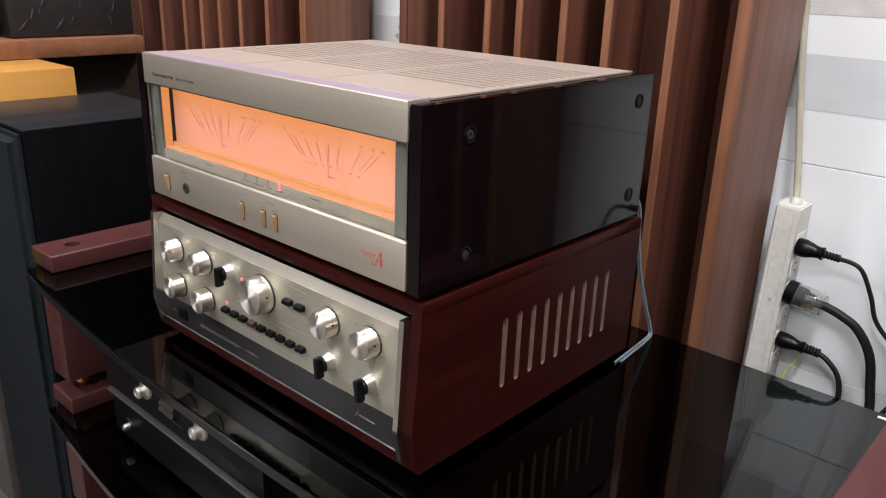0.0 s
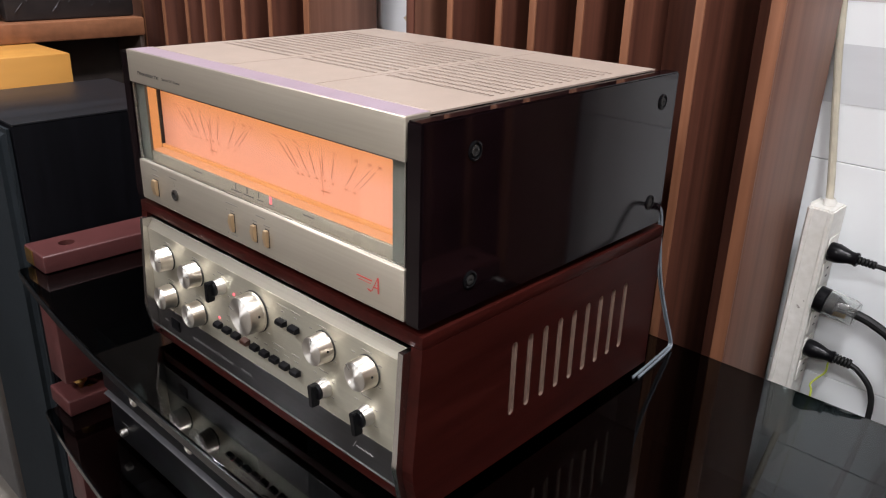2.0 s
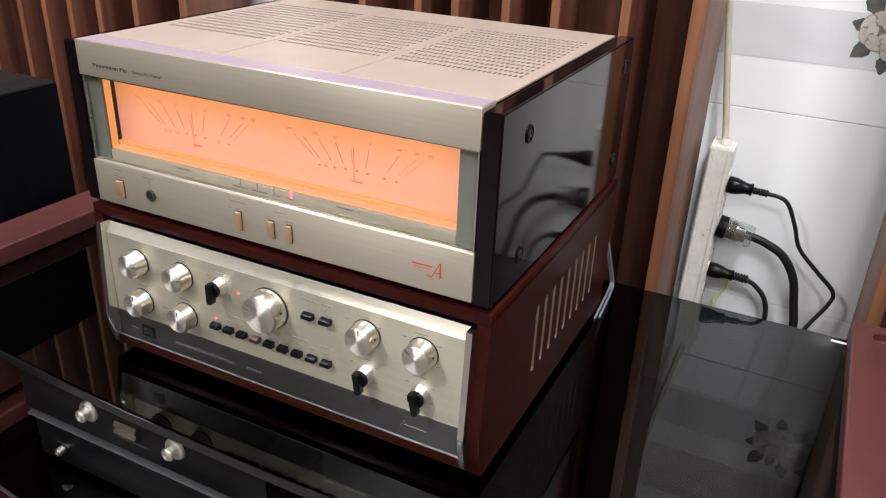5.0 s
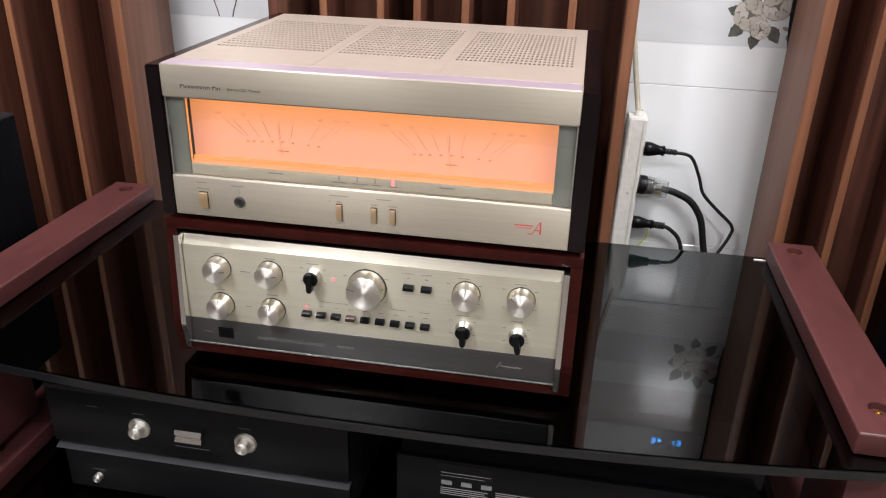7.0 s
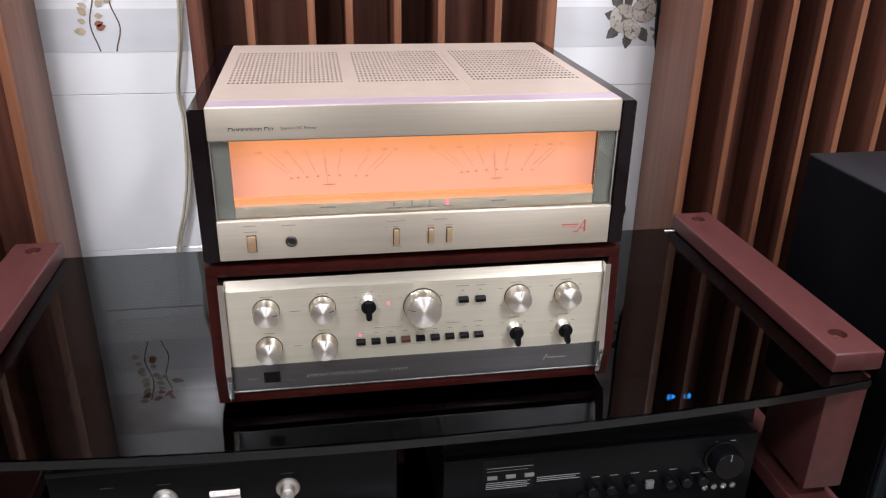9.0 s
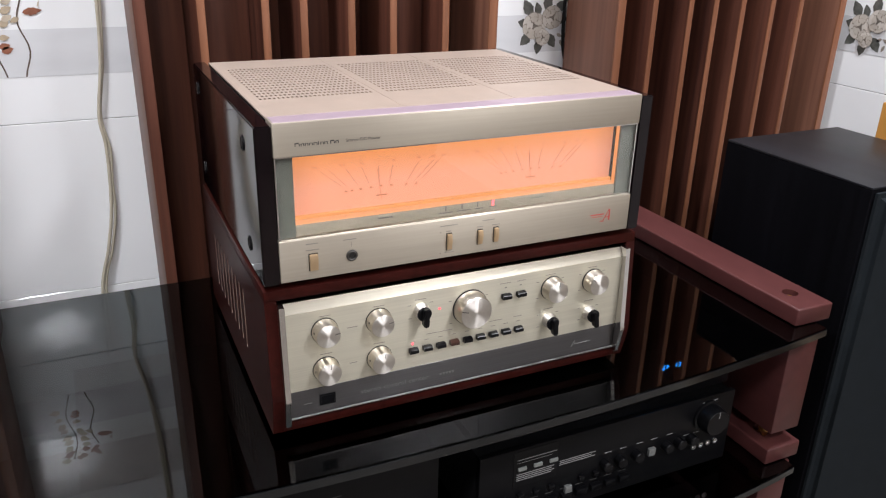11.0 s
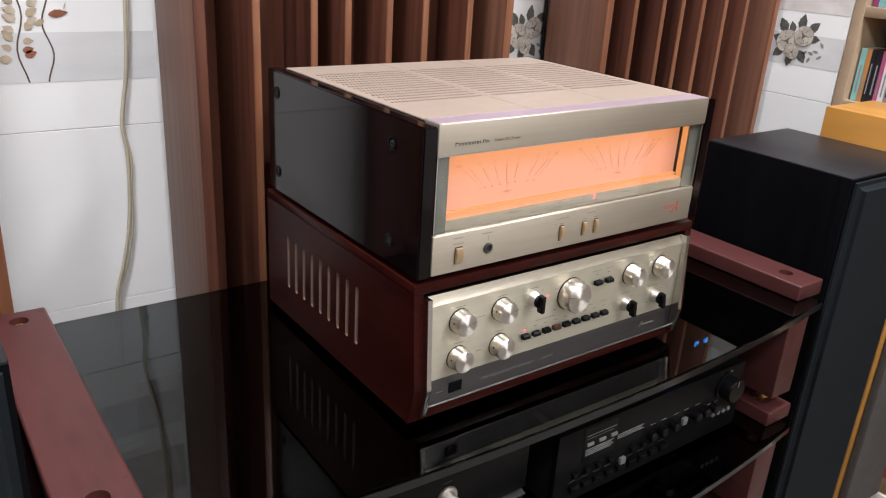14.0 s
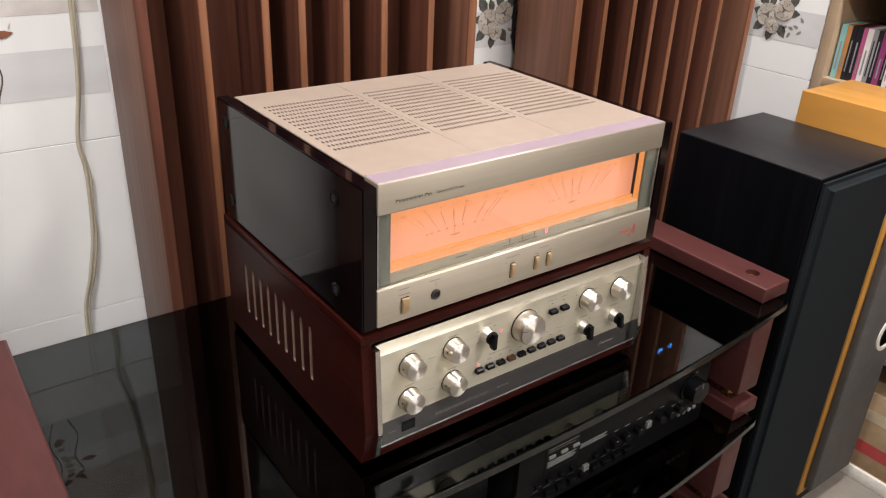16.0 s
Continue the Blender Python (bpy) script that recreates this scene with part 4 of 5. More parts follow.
    prism(bm, [(0.1560, 0.7782), (0.1566, 0.7782), (0.1612, 0.7860), (0.1606, 0.7860)], "y", -0.0004, 0.0003)
    part("maker_mark", bm, mat("pale_scribed_line", (0.32, 0.32, 0.31), 0.5), t, "pale scribed maker's mark", smooth=False)
    rng = random.Random(3)
    rows = []
    for x, z in ((-0.1785, 0.8900), (-0.1785, 0.8420), (-0.115, 0.8900), (-0.115, 0.8420), (0.1145, 0.8907), (0.1775, 0.8907), (-0.063, 0.8890), (0.1145, 0.8430), (0.1765, 0.8430)):
        rows.append((x - 0.007, z, 0.014, 0.0009))
    for x in (-0.147,):
        rows += [(x - 0.006, 0.8695, 0.012, 0.0009), (x - 0.004, 0.8230, 0.009, 0.0009)]
    for k in range(9):
        rows.append((-0.0722 + k * 0.0179 - 0.003, 0.8340, 0.006, 0.0008))
    rows += [(-0.055, 0.8410, 0.034, 0.0008), (0.03, 0.8410, 0.018, 0.0008), (0.064, 0.8410, 0.012, 0.0008), (0.042, 0.8900, 0.016, 0.0008), (0.066, 0.8900, 0.012, 0.0008), (0.049, 0.8840, 0.003, 0.0014), (0.07, 0.8840, 0.003, 0.0014)]
    for x, z, r in ((0.1145, 0.8725, 0.021), (0.1775, 0.8725, 0.021), (0.0, 0.8650, 0.028), (-0.063, 0.8750, 0.016), (0.1145, 0.8280, 0.016), (0.1765, 0.8260, 0.016)):
        for a in (-125, -60, 60, 125):
            rows.append((x + r * math.sin(radians(a)) - 0.002, z + r * math.cos(radians(a)), 0.004, 0.0008))
    bars("small_print", rows, 0.0, GREYPRINT, t)
    for x in (-0.19, 0.19):
        for y in (0.05, 0.35):
            part("foot", lathe([(0.015, 0), (0.016, 0.0115)], (x, y, B), (0, 0, -1), 24), RUBBER, t)
    return t


preamplifier()


# ---- units on the second shelf ----
def silver_knob(t, x, y, z, r):
    k = part("knob", lathe([(r, 0.0), (r, 0.002), (r * 0.94, 0.0035), (r * 0.62, 0.0045), (r * 0.55, 0.009), (r * 0.60, 0.0145), (r * 0.5, 0.016), (0.0, 0.0163)], (x, y, z), n=36), SPUN, t, "turned silver knob")
    return k


def disc_player():
    t = thing("disc_player", "black full-width component with two silver knobs", "hi-fi component", at=(-0.245, 0.2, 0.5625))
    part("body", box(-0.458, -0.032, 0.02, 0.40, 0.5635, 0.652, r=0.001), CASEMETAL, t)
    part("front_panel", box(-0.460, -0.030, 0.008, 0.0195, 0.5645, 0.655, r=0.0012), BLACKMETAL, t, "brushed black front panel")
    part("top_trim", box(-0.460, -0.030, 0.0065, 0.012, 0.6552, 0.6625, r=0.0006), CASEMETAL, t)
    silver_knob(t, -0.325, 0.008, 0.607, 0.0155)
    silver_knob(t, -0.172, 0.008, 0.607, 0.0155)
    k = part("push_bar", prism(bmesh.new(), [(0.008, 0.619), (0.001, 0.618), (-0.003, 0.612), (-0.001, 0.607), (-0.004, 0.602), (0.001, 0.5965), (0.008, 0.596)], "x", -0.269, -0.231), CHROME, t, "ribbed silver push bar")
    bars("small_print", [(-0.332, 0.630, 0.016, 0.001), (-0.180, 0.630, 0.016, 0.001), (-0.40, 0.632, 0.016, 0.001), (-0.275, 0.585, 0.05, 0.001)], 0.008, DIMPRINT, t)
    for x in (-0.42, -0.07):
        part("foot", lathe([(0.014, 0), (0.014, 0.0065)], (x, 0.08, 0.5635), (0, 0, -1), 18), RUBBER, t)
        part("foot", lathe([(0.014, 0), (0.014, 0.0065)], (x, 0.34, 0.5635), (0, 0, -1), 18), RUBBER, t)


def tuner_unit():
    t = thing("black_component", "black hi-fi component with a small silver button under another", "hi-fi component", at=(-0.245, 0.2, 0.476))
    part("body", box(-0.448, -0.034, 0.02, 0.40, 0.4845, 0.5535, r=0.001), CASEMETAL, t)
    part("front_panel", box(-0.450, -0.030, 0.010, 0.0195, 0.485, 0.5525, r=0.001), BLACKMETAL, t, "plain black front panel")
    part("top_lip", prism(bmesh.new(), [(0.006, 0.553), (0.014, 0.5568), (0.0195, 0.5568), (0.0195, 0.553)], "x", -0.460, -0.030), mat("grey_metal_lip", (0.2, 0.2, 0.21), 0.3, 0.8), t, "grey bevelled metal lip")
    part("button", lathe([(0.0062, 0.0), (0.0062, 0.008), (0.005, 0.0095), (0.0, 0.0095)], (-0.403, 0.010, 0.508), n=24), SPUN, t, "small round silver button")
    bars("small_print", [(-0.412, 0.520, 0.018, 0.001)], 0.010, DIMPRINT, t)
    for x in (-0.42, -0.07):
        for y in (0.08, 0.34):
            part("foot", lathe([(0.015, 0), (0.015, 0.0084)], (x, y, 0.4845), (0, 0, -1), 18), RUBBER, t)


def integrated_amplifier():
    t = thing("integrated_amplifier", "black integrated amplifier with large volume knob and small keys", "amplifier", at=(0.262, 0.2, 0.476))
    part("body", box(0.036, 0.488, 0.022, 0.36, 0.4905, 0.618, r=0.001), CASEMETAL, t)
    part("front_panel", box(0.034, 0.490, 0.012, 0.0215, 0.491, 0.621, r=0.0012), BLACKMETAL, t, "black front panel with pale print")
    bm = bmesh.new()
    for k, (x, w) in enumerate(((0.093, 0.030), (0.126, 0.027))):
        prism(bm, [(x, 0.6085), (x + w - 0.002, 0.6085), (x + w, 0.613), (x + 0.002, 0.613)], "y", 0.0116, 0.012)
    part("maker_mark", bm, LIGHTPRINT, t, "pale maker's mark", smooth=False)
    for k in range(3):
        part("square_key", box(0.094 + k * 0.026, 0.108 + k * 0.026, 0.0085, 0.012, 0.5845, 0.590, r=0.0008), mat("pale_key", (0.2, 0.21, 0.2), 0.4), t, "small pale key")
    part("print_window", box(0.088, 0.160, 0.0112, 0.012, 0.556, 0.617), BLACKPLASTIC, t, "glossy black label panel")
    rows = [(0.093, 0.6025, 0.065, 0.0011), (0.093, 0.5975, 0.058, 0.0006)]
    rows += [(0.093, 0.5775 - k * 0.0033, 0.062 - 0.004 * (k % 2), 0.0012) for k in range(4)]
    bars("label_print", rows, 0.0112, LIGHTPRINT, t)
    rows = [(0.165, 0.5795 - k * 0.0033, 0.062 - 0.006 * (k % 2), 0.0012) for k in range(3)]
    rows += [(x, 0.5705, 0.012, 0.001) for x in (0.245, 0.272, 0.303, 0.33, 0.36)]
    rows += [(0.395, 0.5595, 0.014, 0.001), (0.415, 0.5595, 0.012, 0.001), (0.44, 0.5595, 0.010, 0.001), (0.425, 0.612, 0.03, 0.001)]
    bars("small_print", rows, 0.012, LIGHTPRINT, t)
    for x in (0.245, 0.272, 0.303, 0.36, 0.385, 0.41):
        part("round_knob", lathe([(0.0085, 0.0), (0.0085, 0.012), (0.007, 0.0135), (0.0, 0.0135)], (x, 0.012, 0.552), n=24), BLACKPLASTIC, t, "small black knob")
    part("pale_key", box(0.326, 0.338, 0.006, 0.012, 0.543, 0.5565, r=0.001), mat("pale_square_key", (0.16, 0.165, 0.16), 0.4), t, "pale square key")
    part("pale_key", box(0.176, 0.188, 0.006, 0.012, 0.520, 0.5335, r=0.001), mat("pale_square_key_two", (0.16, 0.165, 0.16), 0.4), t, "pale square key")
    for k in range(9):
        x = 0.066 + k * 0.026
        part("push_key", box(x, x + 0.018, 0.004, 0.012, 0.5115, 0.522, r=0.0012), BLACKPLASTIC, t, "black push key")
        if k not in (4,):
            part("toggle", box(x + 0.003, x + 0.012, 0.005, 0.012, 0.537, 0.545, r=0.001), BLACKPLASTIC, t)
    rows = [(0.066 + k * 0.026, 0.528, 0.014, 0.0009) for k in range(9)]
    bars("key_print", rows, 0.012, DIMPRINT, t)
    for k in range(4):
        part("socket", lathe([(0.0048, 0.0), (0.0048, 0.002), (0.003, 0.0022), (0.0028, 0.0004), (0.0, 0.0004)], (0.42 + k * 0.0145, 0.012, 0.531), n=20), STEEL, t, "small chrome-rimmed socket")
    vol = part("volume_knob", lathe([(0.027, 0.0), (0.027, 0.004), (0.0235, 0.005), (0.0225, 0.024), (0.021, 0.026), (0.0, 0.0262)], (0.437, 0.012, 0.587), n=48), BLACKPLASTIC, t, "large black volume knob")
    part("pointer", box(0.4364, 0.4376, -0.0146, -0.0138, 0.597, 0.608), LIGHTPRINT, vol)
    for x in (0.07, 0.45):
        for y in (0.06, 0.32):
            part("foot", lathe([(0.016, 0), (0.016, 0.0144)], (x, y, 0.4905), (0, 0, -1), 18), RUBBER, t)


DIGIT = {"1": "bc", "3": "abgcd"}
SEGS = {"a": (0, 1, 1, 0), "d": (0, 1, 0, 0), "g": (0, 1, 0.5, 0), "f": (0, 0, 0.5, 1), "b": (1, 0, 0.5, 1), "e": (0, 0, 0, 1), "c": (1, 0, 0, 1)}


def media_player():
    t = thing("media_player", "slim black player with a blue lit counter", "media player", at=(0.262, 0.2, 0.6185))
    part("body", box(0.040, 0.486, 0.037, 0.30, 0.6265, 0.712, r=0.001), CASEMETAL, t)
    part("front_panel", box(0.038, 0.488, 0.030, 0.0365, 0.6262, 0.714, r=0.001), BLACKPLASTIC, t, "glossy black front panel")
    bm = bmesh.new()
    w, h, th = 0.0040, 0.0072, 0.0009
    for ch, x in (("3", 0.349), ("1", 0.371), ("3", 0.379)):
        for sgm in DIGIT[ch]:
            px, horizontal, pz, up = SEGS[sgm]
            if horizontal:
                slab(bm, x, x + w, 0.0293, 0.030, 0.672 + pz * h - th / 2, 0.672 + pz * h + th / 2)
            else:
                slab(bm, x + px * w - th / 2, x + px * w + th / 2, 0.0293, 0.030, 0.672 + pz * h + th / 2, 0.672 + pz * h + h / 2 - th / 2)
    prism(bm, [(0.3565, 0.673), (0.361, 0.6765), (0.3565, 0.680)], "y", 0.0293, 0.030)
    part("lit_digits", bm, BLUE, t, "glowing blue counter digits", smooth=False)
    for x in (0.08, 0.44):
        for y in (0.06, 0.27):
            part("foot", lathe([(0.012, 0), (0.012, 0.0078)], (x, y, 0.6265), (0, 0, -1), 18), RUBBER, t)


disc_player()
tuner_unit()
integrated_amplifier()
media_player()


# ---- loudspeakers ----
def black_speaker(s):
    t = thing("floor_speaker", "tall black ash floor-standing loudspeaker with dark cloth grille", "loudspeaker", "black loudspeakers", at=(s * 0.823, 0.15, 0.0))
    near, far, top, deep = (0.682, 0.966, 0.938, 0.306) if s > 0 else (0.644, 0.940, 0.950, 0.287)
    a, b = sorted((s * near, s * far))
    part("plinth", box(a + 0.01, b - 0.01, 0.01, deep - 0.01, 0.0, 0.03, r=0.003), BLACKPLASTIC, t)
    part("cabinet", box(a, b, 0.0, deep, 0.03, top - 0.004, r=0.0015), BLACKASH_SHADED, t)
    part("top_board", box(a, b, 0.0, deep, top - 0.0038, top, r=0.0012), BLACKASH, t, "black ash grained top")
    bm = box(a + (0.006 if s > 0 else 0.022), b - (0.022 if s > 0 else 0.006), -0.020, -0.002, 0.05, top - 0.008)
    bmesh.ops.bevel(bm, geom=[e for e in bm.edges if e.verts[0].co.y < -0.019 and e.verts[1].co.y < -0.019], offset=0.013, segments=3, affect="EDGES")
    part("grille", bm, CLOTH, t, "dark grey cloth grille with bevelled edges")


def oak_speaker(s):
    t = thing("oak_speaker", "honey-coloured oak loudspeaker with a grey cloth grille", "loudspeaker", "oak loudspeakers", at=(s * 1.11, 0.12, 0.0))
    near, back, top = (1.005, 0.250, 0.996) if s > 0 else (0.960, 0.228, 1.002)
    a, b = sorted((s * near, s * (near + 0.2)))
    part("cabinet", box(a, b, 0.005, back, 0.03, top, r=0.002), YELLOWOOD, t)
    part("plinth", box(a + 0.004, b - 0.004, 0.01, 0.22, 0.0, 0.0295), BLACKPLASTIC, t)
    bm = box(a + (0.016 if s > 0 else 0.004), b - (0.004 if s > 0 else 0.016), -0.016, 0.0045, 0.05, 0.98, r=0.004)
    g = part("grille", bm, GREYCLOTH, t, "grey cloth grille")
    part("emblem_ring", lathe([(0.045, 0.0), (0.045, 0.003), (0.036, 0.004), (0.034, 0.002), (0.034, 0.0)], (s * 1.15, -0.016, 0.47), n=40), WHITEPLASTIC, g, "white ring on the grille")


for s in (1, -1):
    black_speaker(s)
    oak_speaker(s)


# ---- shelf of discs beside the right wall ----
def disc_shelf():
    t = thing("disc_shelf", "beech shelf unit filled with rows of discs", "shelf", at=(1.38, -0.1, 0.0))
    y0, y1 = -0.9, 0.360
    for y in (y1 - 0.026, -0.27, y0):
        part("upright", box(1.232, 1.495, y, y + 0.026, 0.0, 2.1, r=0.0015), SHELFWOOD, t)
    for z in (0.0, 0.34, 0.62, 0.955, 1.175, 1.395, 1.615, 1.835, 2.07):
        for a, b in ((-0.2438, y1 - 0.0262), (y0 + 0.0262, -0.2702)):
            part("shelf_board", box(1.235, 1.48, a, b, z + (0.0005 if z == 0 else 0), z + 0.024, r=0.001), SHELFWOOD, t)
    part("back_board", box(1.481, 1.494, y0, y1, 0.03, 2.09), SHELFWOOD, t)
    part("plinth_strip", box(1.222, 1.2315, y0, y1, 0.0, 0.035, r=0.002), WHITEPLASTIC, t, "white plinth strip along the floor")


disc_shelf()
SPINES = [mat("disc_spine_%s" % n, c, 0.25, vary=0.12, scale=25) for n, c in (("teal", (0.22, 0.46, 0.46)), ("black", (0.02, 0.02, 0.025)), ("pink", (0.42, 0.10, 0.22)), ("white", (0.68, 0.68, 0.69)),
          ("blue", (0.09, 0.10, 0.2)), ("ochre", (0.45, 0.22, 0.08)), ("plum", (0.24, 0.05, 0.16)), ("red", (0.25, 0.06, 0.06)), ("grey", (0.25, 0.26, 0.28)))]
rng = random.Random(12)
order = [0, 5, 1, 1, 2, 3, 8, 1, 6, 1, 3, 5, 1, 4, 2, 3, 1, 8]
for shelf_z in (0.979, 1.199):
    y, k = 0.328, 0
    while y > -0.22:
        w = rng.choice((0.0102, 0.0102, 0.0108, 0.014))
        ci = order[k % len(order)] if shelf_z < 1 else rng.randrange(9)
        lean = rng.uniform(0, 0.004)
        d = thing("disc_case", "slim plastic disc case standing on the shelf", "disc case", "disc cases", at=(1.33, y - w / 2, shelf_z + 0.0003))
        part("case", box(1.253 + lean, 1.375 + lean, y - w, y, shelf_z + 0.0003, shelf_z + 0.125, r=0.0006, seg=1), SPINES[ci], d)
        part("spine_print", box(1.2526 + lean, 1.253 + lean, y - w * 0.65, y - w * 0.4, shelf_z + 0.02, shelf_z + rng.uniform(0.06, 0.11)), SPINES[8 if ci != 8 else 1], d)
        y -= w + 0.0006
        k += 1

carton = thing("carton", "brown cardboard carton with a red stripe on the bottom shelf", "box", at=(1.37, -0.02, 0.0245))
CARD = mat("cardboard", (0.36, 0.25, 0.15), 0.8, vary=0.15, scale=30, bump=0.05)
part("box_body", box(1.247, 1.46, -0.2, 0.26, 0.0247, 0.25, r=0.002), CARD, carton)
part("red_stripe", box(1.2464, 1.247, -0.195, 0.255, 0.07, 0.105), mat("red_carton_print", (0.4, 0.05, 0.05), 0.7), carton)
part("tape", box(1.2462, 1.247, -0.195, 0.255, 0.17, 0.2), mat("carton_tape", (0.5, 0.42, 0.3), 0.3), carton)


# ---- side table with wrapped units, beyond the oak speaker on the other side ----
def side_table():
    t = thing("side_cabinet", "brown wooden cabinet with a dark front along the side wall", "cabinet", at=(-1.4, -0.3, 0.0))
    part("tabletop", box(-1.75, -1.13, -1.2, 0.472, 1.003, 1.043, r=0.003), BOARDWOOD, t)
    part("front_panel", box(-1.262, -1.25, -1.17, 0.46, 0.05, 1.0028), mat("dark_brown_panel", (0.035, 0.026, 0.022), 0.6, vary=0.15, scale=40), t, "dark brown cloth-covered panel")
    side = mat("cabinet_side", (0.05, 0.03, 0.022), 0.5)
    for y in (-1.198, 0.4602):
        part("side", box(-1.74, -1.24 if y < 0 else -1.135, y, y + 0.026 if y < 0 else y + 0.01, 0.0, 1.0028, r=0.002), side, t)
    part("plinth", box(-1.74, -1.264, -1.17, 0.46, 0.0, 0.0498), side, t)


side_table()
WRAP = mat("shiny_wrapping_film", (0.28, 0.28, 0.3), 0.1, 0.7, 0.3, 40)
for y0, y1, h, col in ((0.19, 0.468, 0.16, (0.028, 0.024, 0.024)), (-0.22, 0.15, 0.19, (0.010, 0.010, 0.016))):
    u = thing("wrapped_unit", "dark boxed hi-fi unit in shiny clear wrapping", "hi-fi component", "wrapped units", at=(-1.35, (y0 + y1) / 2, 1.0435))
    part("body", box(-1.55, -1.165, y0, y1, 1.0435, 1.0435 + h, r=0.006), mat("dark_glossy_unit", col, 0.2, spec=0.15), u)
    crumple = bmesh.new()
    r = random.Random(int(y1 * 100))
    for k in range(13):
        cy, cz = r.uniform(y0 + 0.02, y1 - 0.02), 1.0435 + r.uniform(0.02, h - 0.02)
        a, l = r.uniform(0.3, 2.0), r.uniform(0.005, 0.016)
        dx, dz = math.cos(a) * l, math.sin(a) * l
        prism(crumple, [(cy - dx, cz - dz), (cy + dz * 0.08, cz - dx * 0.08), (cy + dx, cz + dz), (cy - dz * 0.07, cz + dx * 0.07)], "x", -1.1648, -1.1625)
    tagged(part("wrapping_folds", crumple, WRAP, u, "shiny crumpled film"), kind="stuff")


# ---- power strip, plugs and cables behind the rack ----
def power_strip():
    t = thing("power_strip", "white plastic power strip standing upright on the wall", "power strip", at=(0.325, 0.69, 0.55))
    lean = Matrix.Translation((0.329, 0, 0.72)) @ Matrix.Rotation(radians(1.2), 4, "Y") @ Matrix.Translation((-0.329, 0, -0.72))

    def leaned(bm):
        bmesh.ops.transform(bm, matrix=lean, verts=bm.verts[:])
        return bm
    # a channel-shaped body with ribbed edges and a dished end
    body = prism(bmesh.new(), [(0.311, 0.716), (0.311, 0.668), (0.314, 0.6645), (0.3185, 0.6645), (0.3195, 0.6665), (0.3385, 0.6665), (0.3395, 0.6645), (0.343, 0.6645), (0.346, 0.668), (0.346, 0.716)], "z", 0.50, 0.911)
    bmesh.ops.bevel(body, geom=[e for e in body.edges if e.verts[0].co.z > 0.9 and e.verts[1].co.z > 0.9], offset=0.0022, segments=2, affect="EDGES")
    part("body", leaned(body), WHITEPLASTIC, t)
    part("rib", leaned(box(0.3118, 0.3135, 0.672, 0.714, 0.505, 0.9135, r=0.0006)), WHITEPLASTIC, t)
    for z in (0.855, 0.818, 0.780, 0.742, 0.700, 0.665):
        face = part("socket", leaned(box(0.3461, 0.3480, 0.674, 0.709, z - 0.016, z + 0.016, r=0.0006)), WHITEPLASTIC, t, "socket face")
        for dz in (-0.006, 0.006):
            part("socket_slot", leaned(box(0.34805, 0.3482, 0.688, 0.6945, z + dz - 0.0012, z + dz + 0.0012)), DARKIN, face, "dark contact slot")
    for sy, sz, r in ((0.3285, 0.7665, 0.0011), (0.3305, 0.7645, 0.0014), (0.3350, 0.7760, 0.0009)):
        part("scuff", leaned(box(sy - r, sy + r, 0.6659, 0.6666, sz - r * 0.7, sz + r * 0.7)), GREYPRINT, t, "small dark scuff")
    part("inlet_sleeve", leaned(lathe([(0.0085, 0), (0.0085, 0.006), (0.006, 0.010), (0.006, 0.0)], (0.331, 0.690, 0.9115), (0, 0, 1), 18)), WHITEPLASTIC, t)
    part("feed_cable", cable([(0.334, 0.690, 0.912), (0.3275, 0.700, 0.945), (0.311, 0.707, 1.04), (0.298, 0.709, 1.13), (0.287, 0.7145, 1.25), (0.275, 0.716, 1.6), (0.273, 0.716, 2.3)], 0.0050), CREAM, t, "cream feed cable")


def plug(name, label, at, length, r, material, path, wire, wire_mat):
    t = thing(name, label, "plug", "plugs in the power strip", at=at)
    x, y, z = at
    part("body", lathe([(r * 0.9, 0.0), (r, 0.002), (r, length * 0.3), (r * 0.86, length * 0.5), (r * 0.66, length * 0.72), (r * 0.64, length * 0.86), (r * 0.74, length * 0.95), (r * 0.66, length)], (x, y, z), (1, 0, -0.06), 20), material, t)
    bm = bmesh.new()
    for k in range(5):
        turned(bm, [(wire * 1.2, 0.0), (wire * 1.75, 0.001), (wire * 1.75, 0.0035), (wire * 1.2, 0.0045)], (x + length + k * 0.0045, y, z - 0.06 * (length + k * 0.0045)), (1, 0, -0.06), 14)
    part("strain_relief", bm, RUBBER, t, "ribbed cable sleeve")
    start = (x + length + 0.02, y, z - 0.06 * (length + 0.02))
    part("cable", cable([start] + path, wire), wire_mat, t)
    return t


power_strip()
plug("mains_plug", "black moulded mains plug with a thin cable", (0.3505, 0.680, 0.852), 0.038, 0.0135, BLACKPLASTIC,
     [(0.438, 0.680, 0.842), (0.458, 0.684, 0.805), (0.472, 0.684, 0.770), (0.505, 0.682, 0.738), (0.533, 0.68, 0.712), (0.531, 0.676, 0.69), (0.508, 0.66, 0.648), (0.49, 0.63, 0.60), (0.46, 0.6, 0.45)], 0.0032, RUBBER)
p2 = thing("mains_plug", "clear-shelled mains plug with a thick black cable", "plug", "plugs in the power strip", at=(0.3755, 0.678, 0.780))
DOWN = (1, 0, -0.14)
part("plug_core", lathe([(0.0178, 0), (0.0184, 0.002), (0.0184, 0.013), (0.015, 0.0135), (0.0, 0.0135)], (0.3495, 0.678, 0.782), DOWN, 28), BLACKPLASTIC, p2, "black rear of the plug")
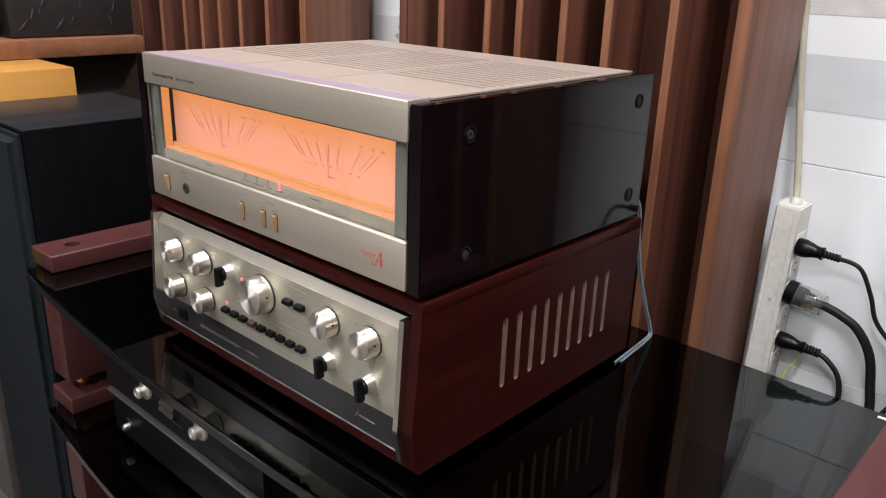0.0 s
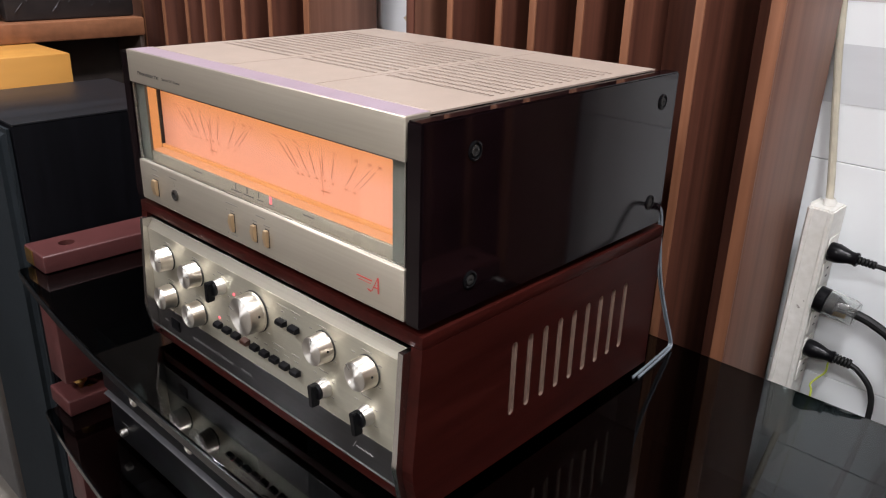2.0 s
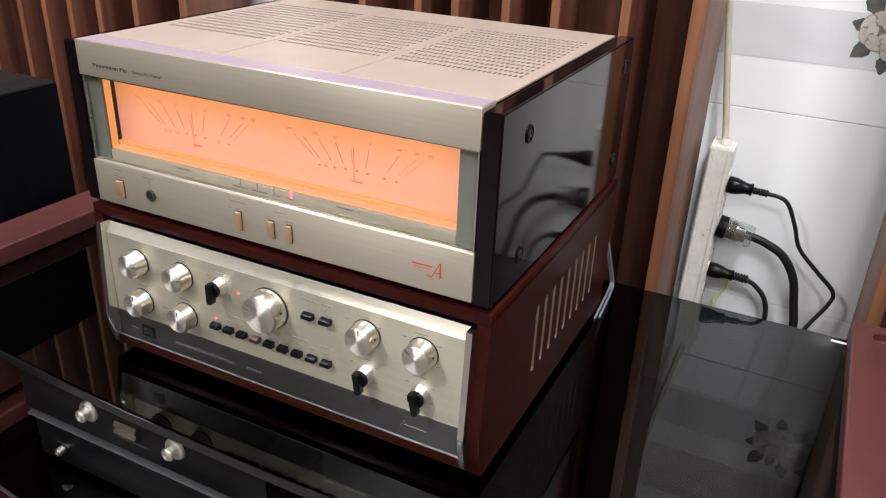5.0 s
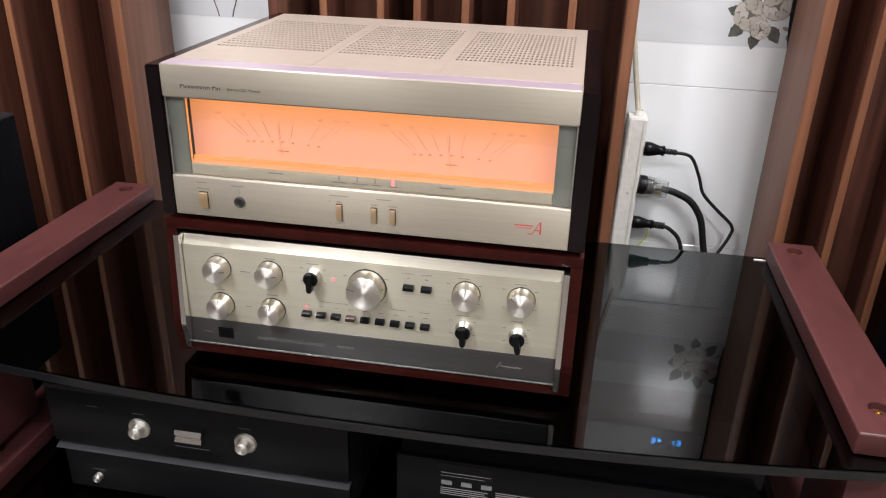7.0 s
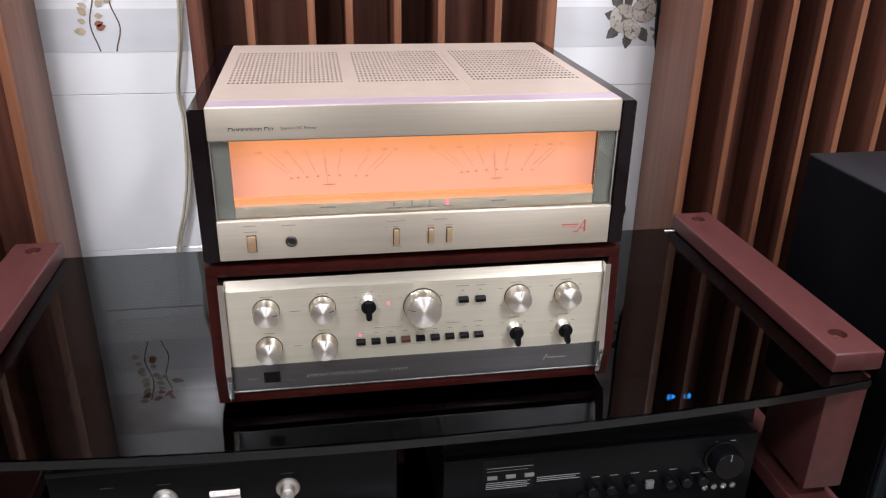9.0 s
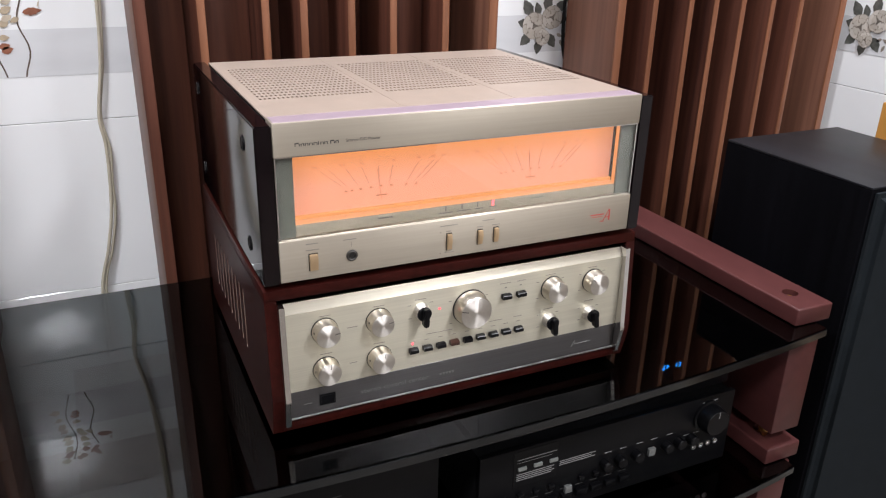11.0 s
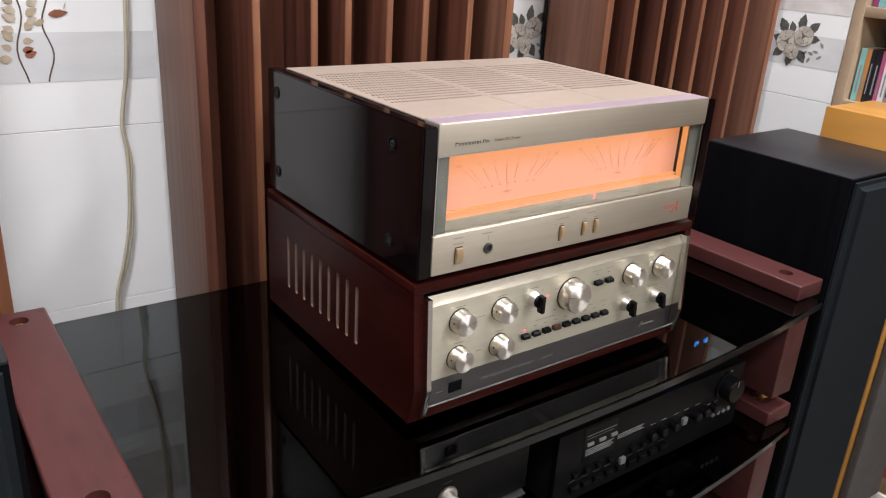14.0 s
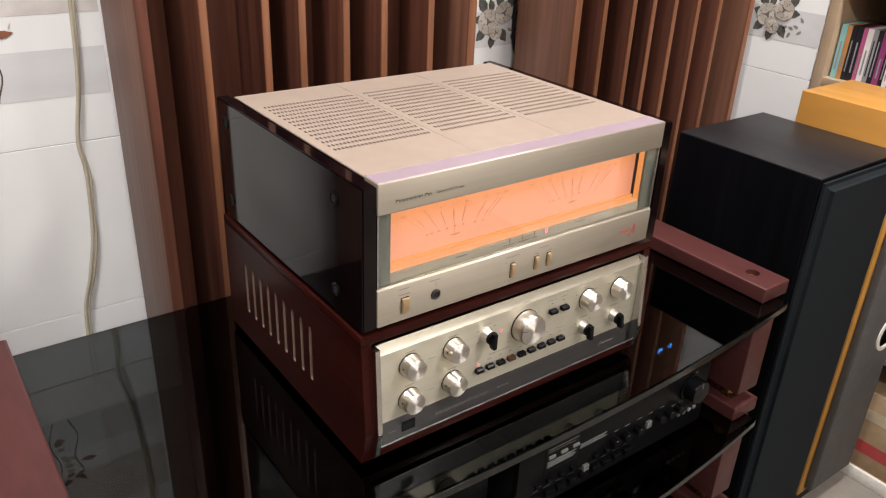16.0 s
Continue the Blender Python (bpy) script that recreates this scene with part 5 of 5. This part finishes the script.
part("shell", lathe([(0.0182, 0.0), (0.0184, 0.003), (0.0182, 0.034), (0.0160, 0.0395), (0.0085, 0.040), (0.0085, 0.0385), (0.0150, 0.0380), (0.0166, 0.034), (0.0168, 0.0)], (0.3640, 0.678, 0.780), DOWN, 28), SMOKEPLASTIC, p2, "clear plastic shell")
part("insert", lathe([(0.0, 0.0), (0.0150, 0.0), (0.0150, 0.012), (0.0105, 0.016), (0.009, 0.025), (0.0, 0.025)], (0.3643, 0.678, 0.780), DOWN, 20), BLACKPLASTIC, p2, "dark inner block")
for dy, dz in ((-0.009, 0.006), (-0.0095, -0.006)):
    part("terminal", box(0.376, 0.392, 0.678 + dy - 0.0025, 0.678 + dy + 0.0025, 0.7775 + dz - 0.003, 0.7775 + dz + 0.003, r=0.0008), BRASS if dz < 0 else STEEL, p2, "metal terminal")
part("cable", cable([(0.388, 0.678, 0.7768), (0.405, 0.678, 0.7742), (0.425, 0.679, 0.768), (0.452, 0.680, 0.753), (0.474, 0.680, 0.720), (0.485, 0.676, 0.675), (0.492, 0.668, 0.635), (0.49, 0.65, 0.56), (0.47, 0.62, 0.42)], 0.0066), RUBBER, p2)
plug("mains_plug", "black mains plug with a short bent cable", (0.3475, 0.683, 0.702), 0.040, 0.0125, BLACKPLASTIC,
     [(0.422, 0.682, 0.692), (0.440, 0.680, 0.674), (0.448, 0.675, 0.643), (0.446, 0.66, 0.58), (0.43, 0.63, 0.45)], 0.0040, RUBBER)
solid("earth_wire", cable([(0.380, 0.686, 0.688), (0.3795, 0.686, 0.672), (0.370, 0.687, 0.657), (0.364, 0.685, 0.645), (0.368, 0.682, 0.630), (0.366, 0.66, 0.56), (0.36, 0.64, 0.46)], 0.0014, 8), YELLOWWIRE, "thin yellow-green earth wire hanging down", "cable")

c = thing("wall_cable", "pair of cream cables hanging down the tiled wall", "cable", at=(-0.36, 0.71, 0.6))
part("strand", cable([(-0.340, 0.7135, 2.4), (-0.341, 0.7135, 1.6), (-0.342, 0.7135, 1.25), (-0.345, 0.712, 1.15), (-0.352, 0.711, 1.06), (-0.366, 0.711, 0.972), (-0.362, 0.711, 0.92), (-0.364, 0.711, 0.855), (-0.370, 0.711, 0.79), (-0.384, 0.711, 0.722), (-0.404, 0.708, 0.645), (-0.41, 0.69, 0.5)], 0.0030), CREAM, c)
part("strand", cable([(-0.336, 0.7145, 2.4), (-0.3355, 0.7145, 1.6), (-0.337, 0.7145, 1.25), (-0.341, 0.714, 1.15), (-0.349, 0.714, 1.06), (-0.3635, 0.714, 0.972), (-0.356, 0.714, 0.91), (-0.360, 0.714, 0.855), (-0.363, 0.714, 0.79), (-0.377, 0.714, 0.722), (-0.398, 0.712, 0.645), (-0.40, 0.70, 0.5)], 0.0026), CREAM, c)

solid("corner_cable", cable([(0.573, 0.716, 2.4), (0.572, 0.716, 1.6), (0.574, 0.715, 1.3), (0.571, 0.714, 1.14), (0.577, 0.717, 1.05), (0.60, 0.7185, 0.95), (0.62, 0.7185, 0.6)], 0.0035), RUBBER, "black cable hanging beside the slatted panel", "cable")
wire = thing("speaker_wire", "grey twin speaker wire hanging behind the amplifiers", "cable", at=(0.238, 0.47, 0.7385))
for off, tail in ((0.0, [(0.240, 0.455, 0.7372), (0.243, 0.415, 0.7372), (0.246, 0.372, 0.7372)]), (0.0032, [(0.2440, 0.457, 0.7372), (0.2475, 0.418, 0.7372), (0.2505, 0.378, 0.7372)])):
    part("strand", cable([(0.19 + off, 0.40, 0.962), (0.205 + off, 0.43, 0.950), (0.216 + off, 0.440, 0.93), (0.218 + off, 0.445, 0.89), (0.223 + off, 0.450, 0.841), (0.231 + off, 0.462, 0.79), (0.236 + off, 0.474, 0.755), (0.238 + off, 0.476, 0.7395)] + tail, 0.0017, 8), GREYCABLE, wire)

# ---- tile pieces and their print ----
tiles(wall_back, True, -0.26 - 2 * TW, SX, WY)
tiles(wall_right, False, 0.362, WY - 0.0005, SX)
band(wall_back, "back", -0.60, -0.30, 1.041, 1.118)
band(wall_back, "back", 0.28, 0.60, 1.041, 1.118)
band(wall_right, "right", 0.363, 0.72, 1.041, 1.118)
for wall, side, u0, u1 in ((wall_back, "back", -0.60, -0.30), (wall_back, "back", 0.28, 0.60), (wall_right, "right", 0.363, 0.72)):
    tile_print("marbled_print", [[(u0, 1.172), (u1, 1.172), (u1, 1.280), (u0, 1.280)]], MARBLE, wall, side, 0.0005)
rose_spray(wall_back, "back", 0.524, 1.097, 0.064)
rose_spray(wall_right, "right", 0.493, 1.098, 0.066, -1)
stem_spray(wall_back, -0.500, 1.042, 0.15, 2, False)
stem_spray(wall_back, -0.461, 1.042, 0.125, 5, True)
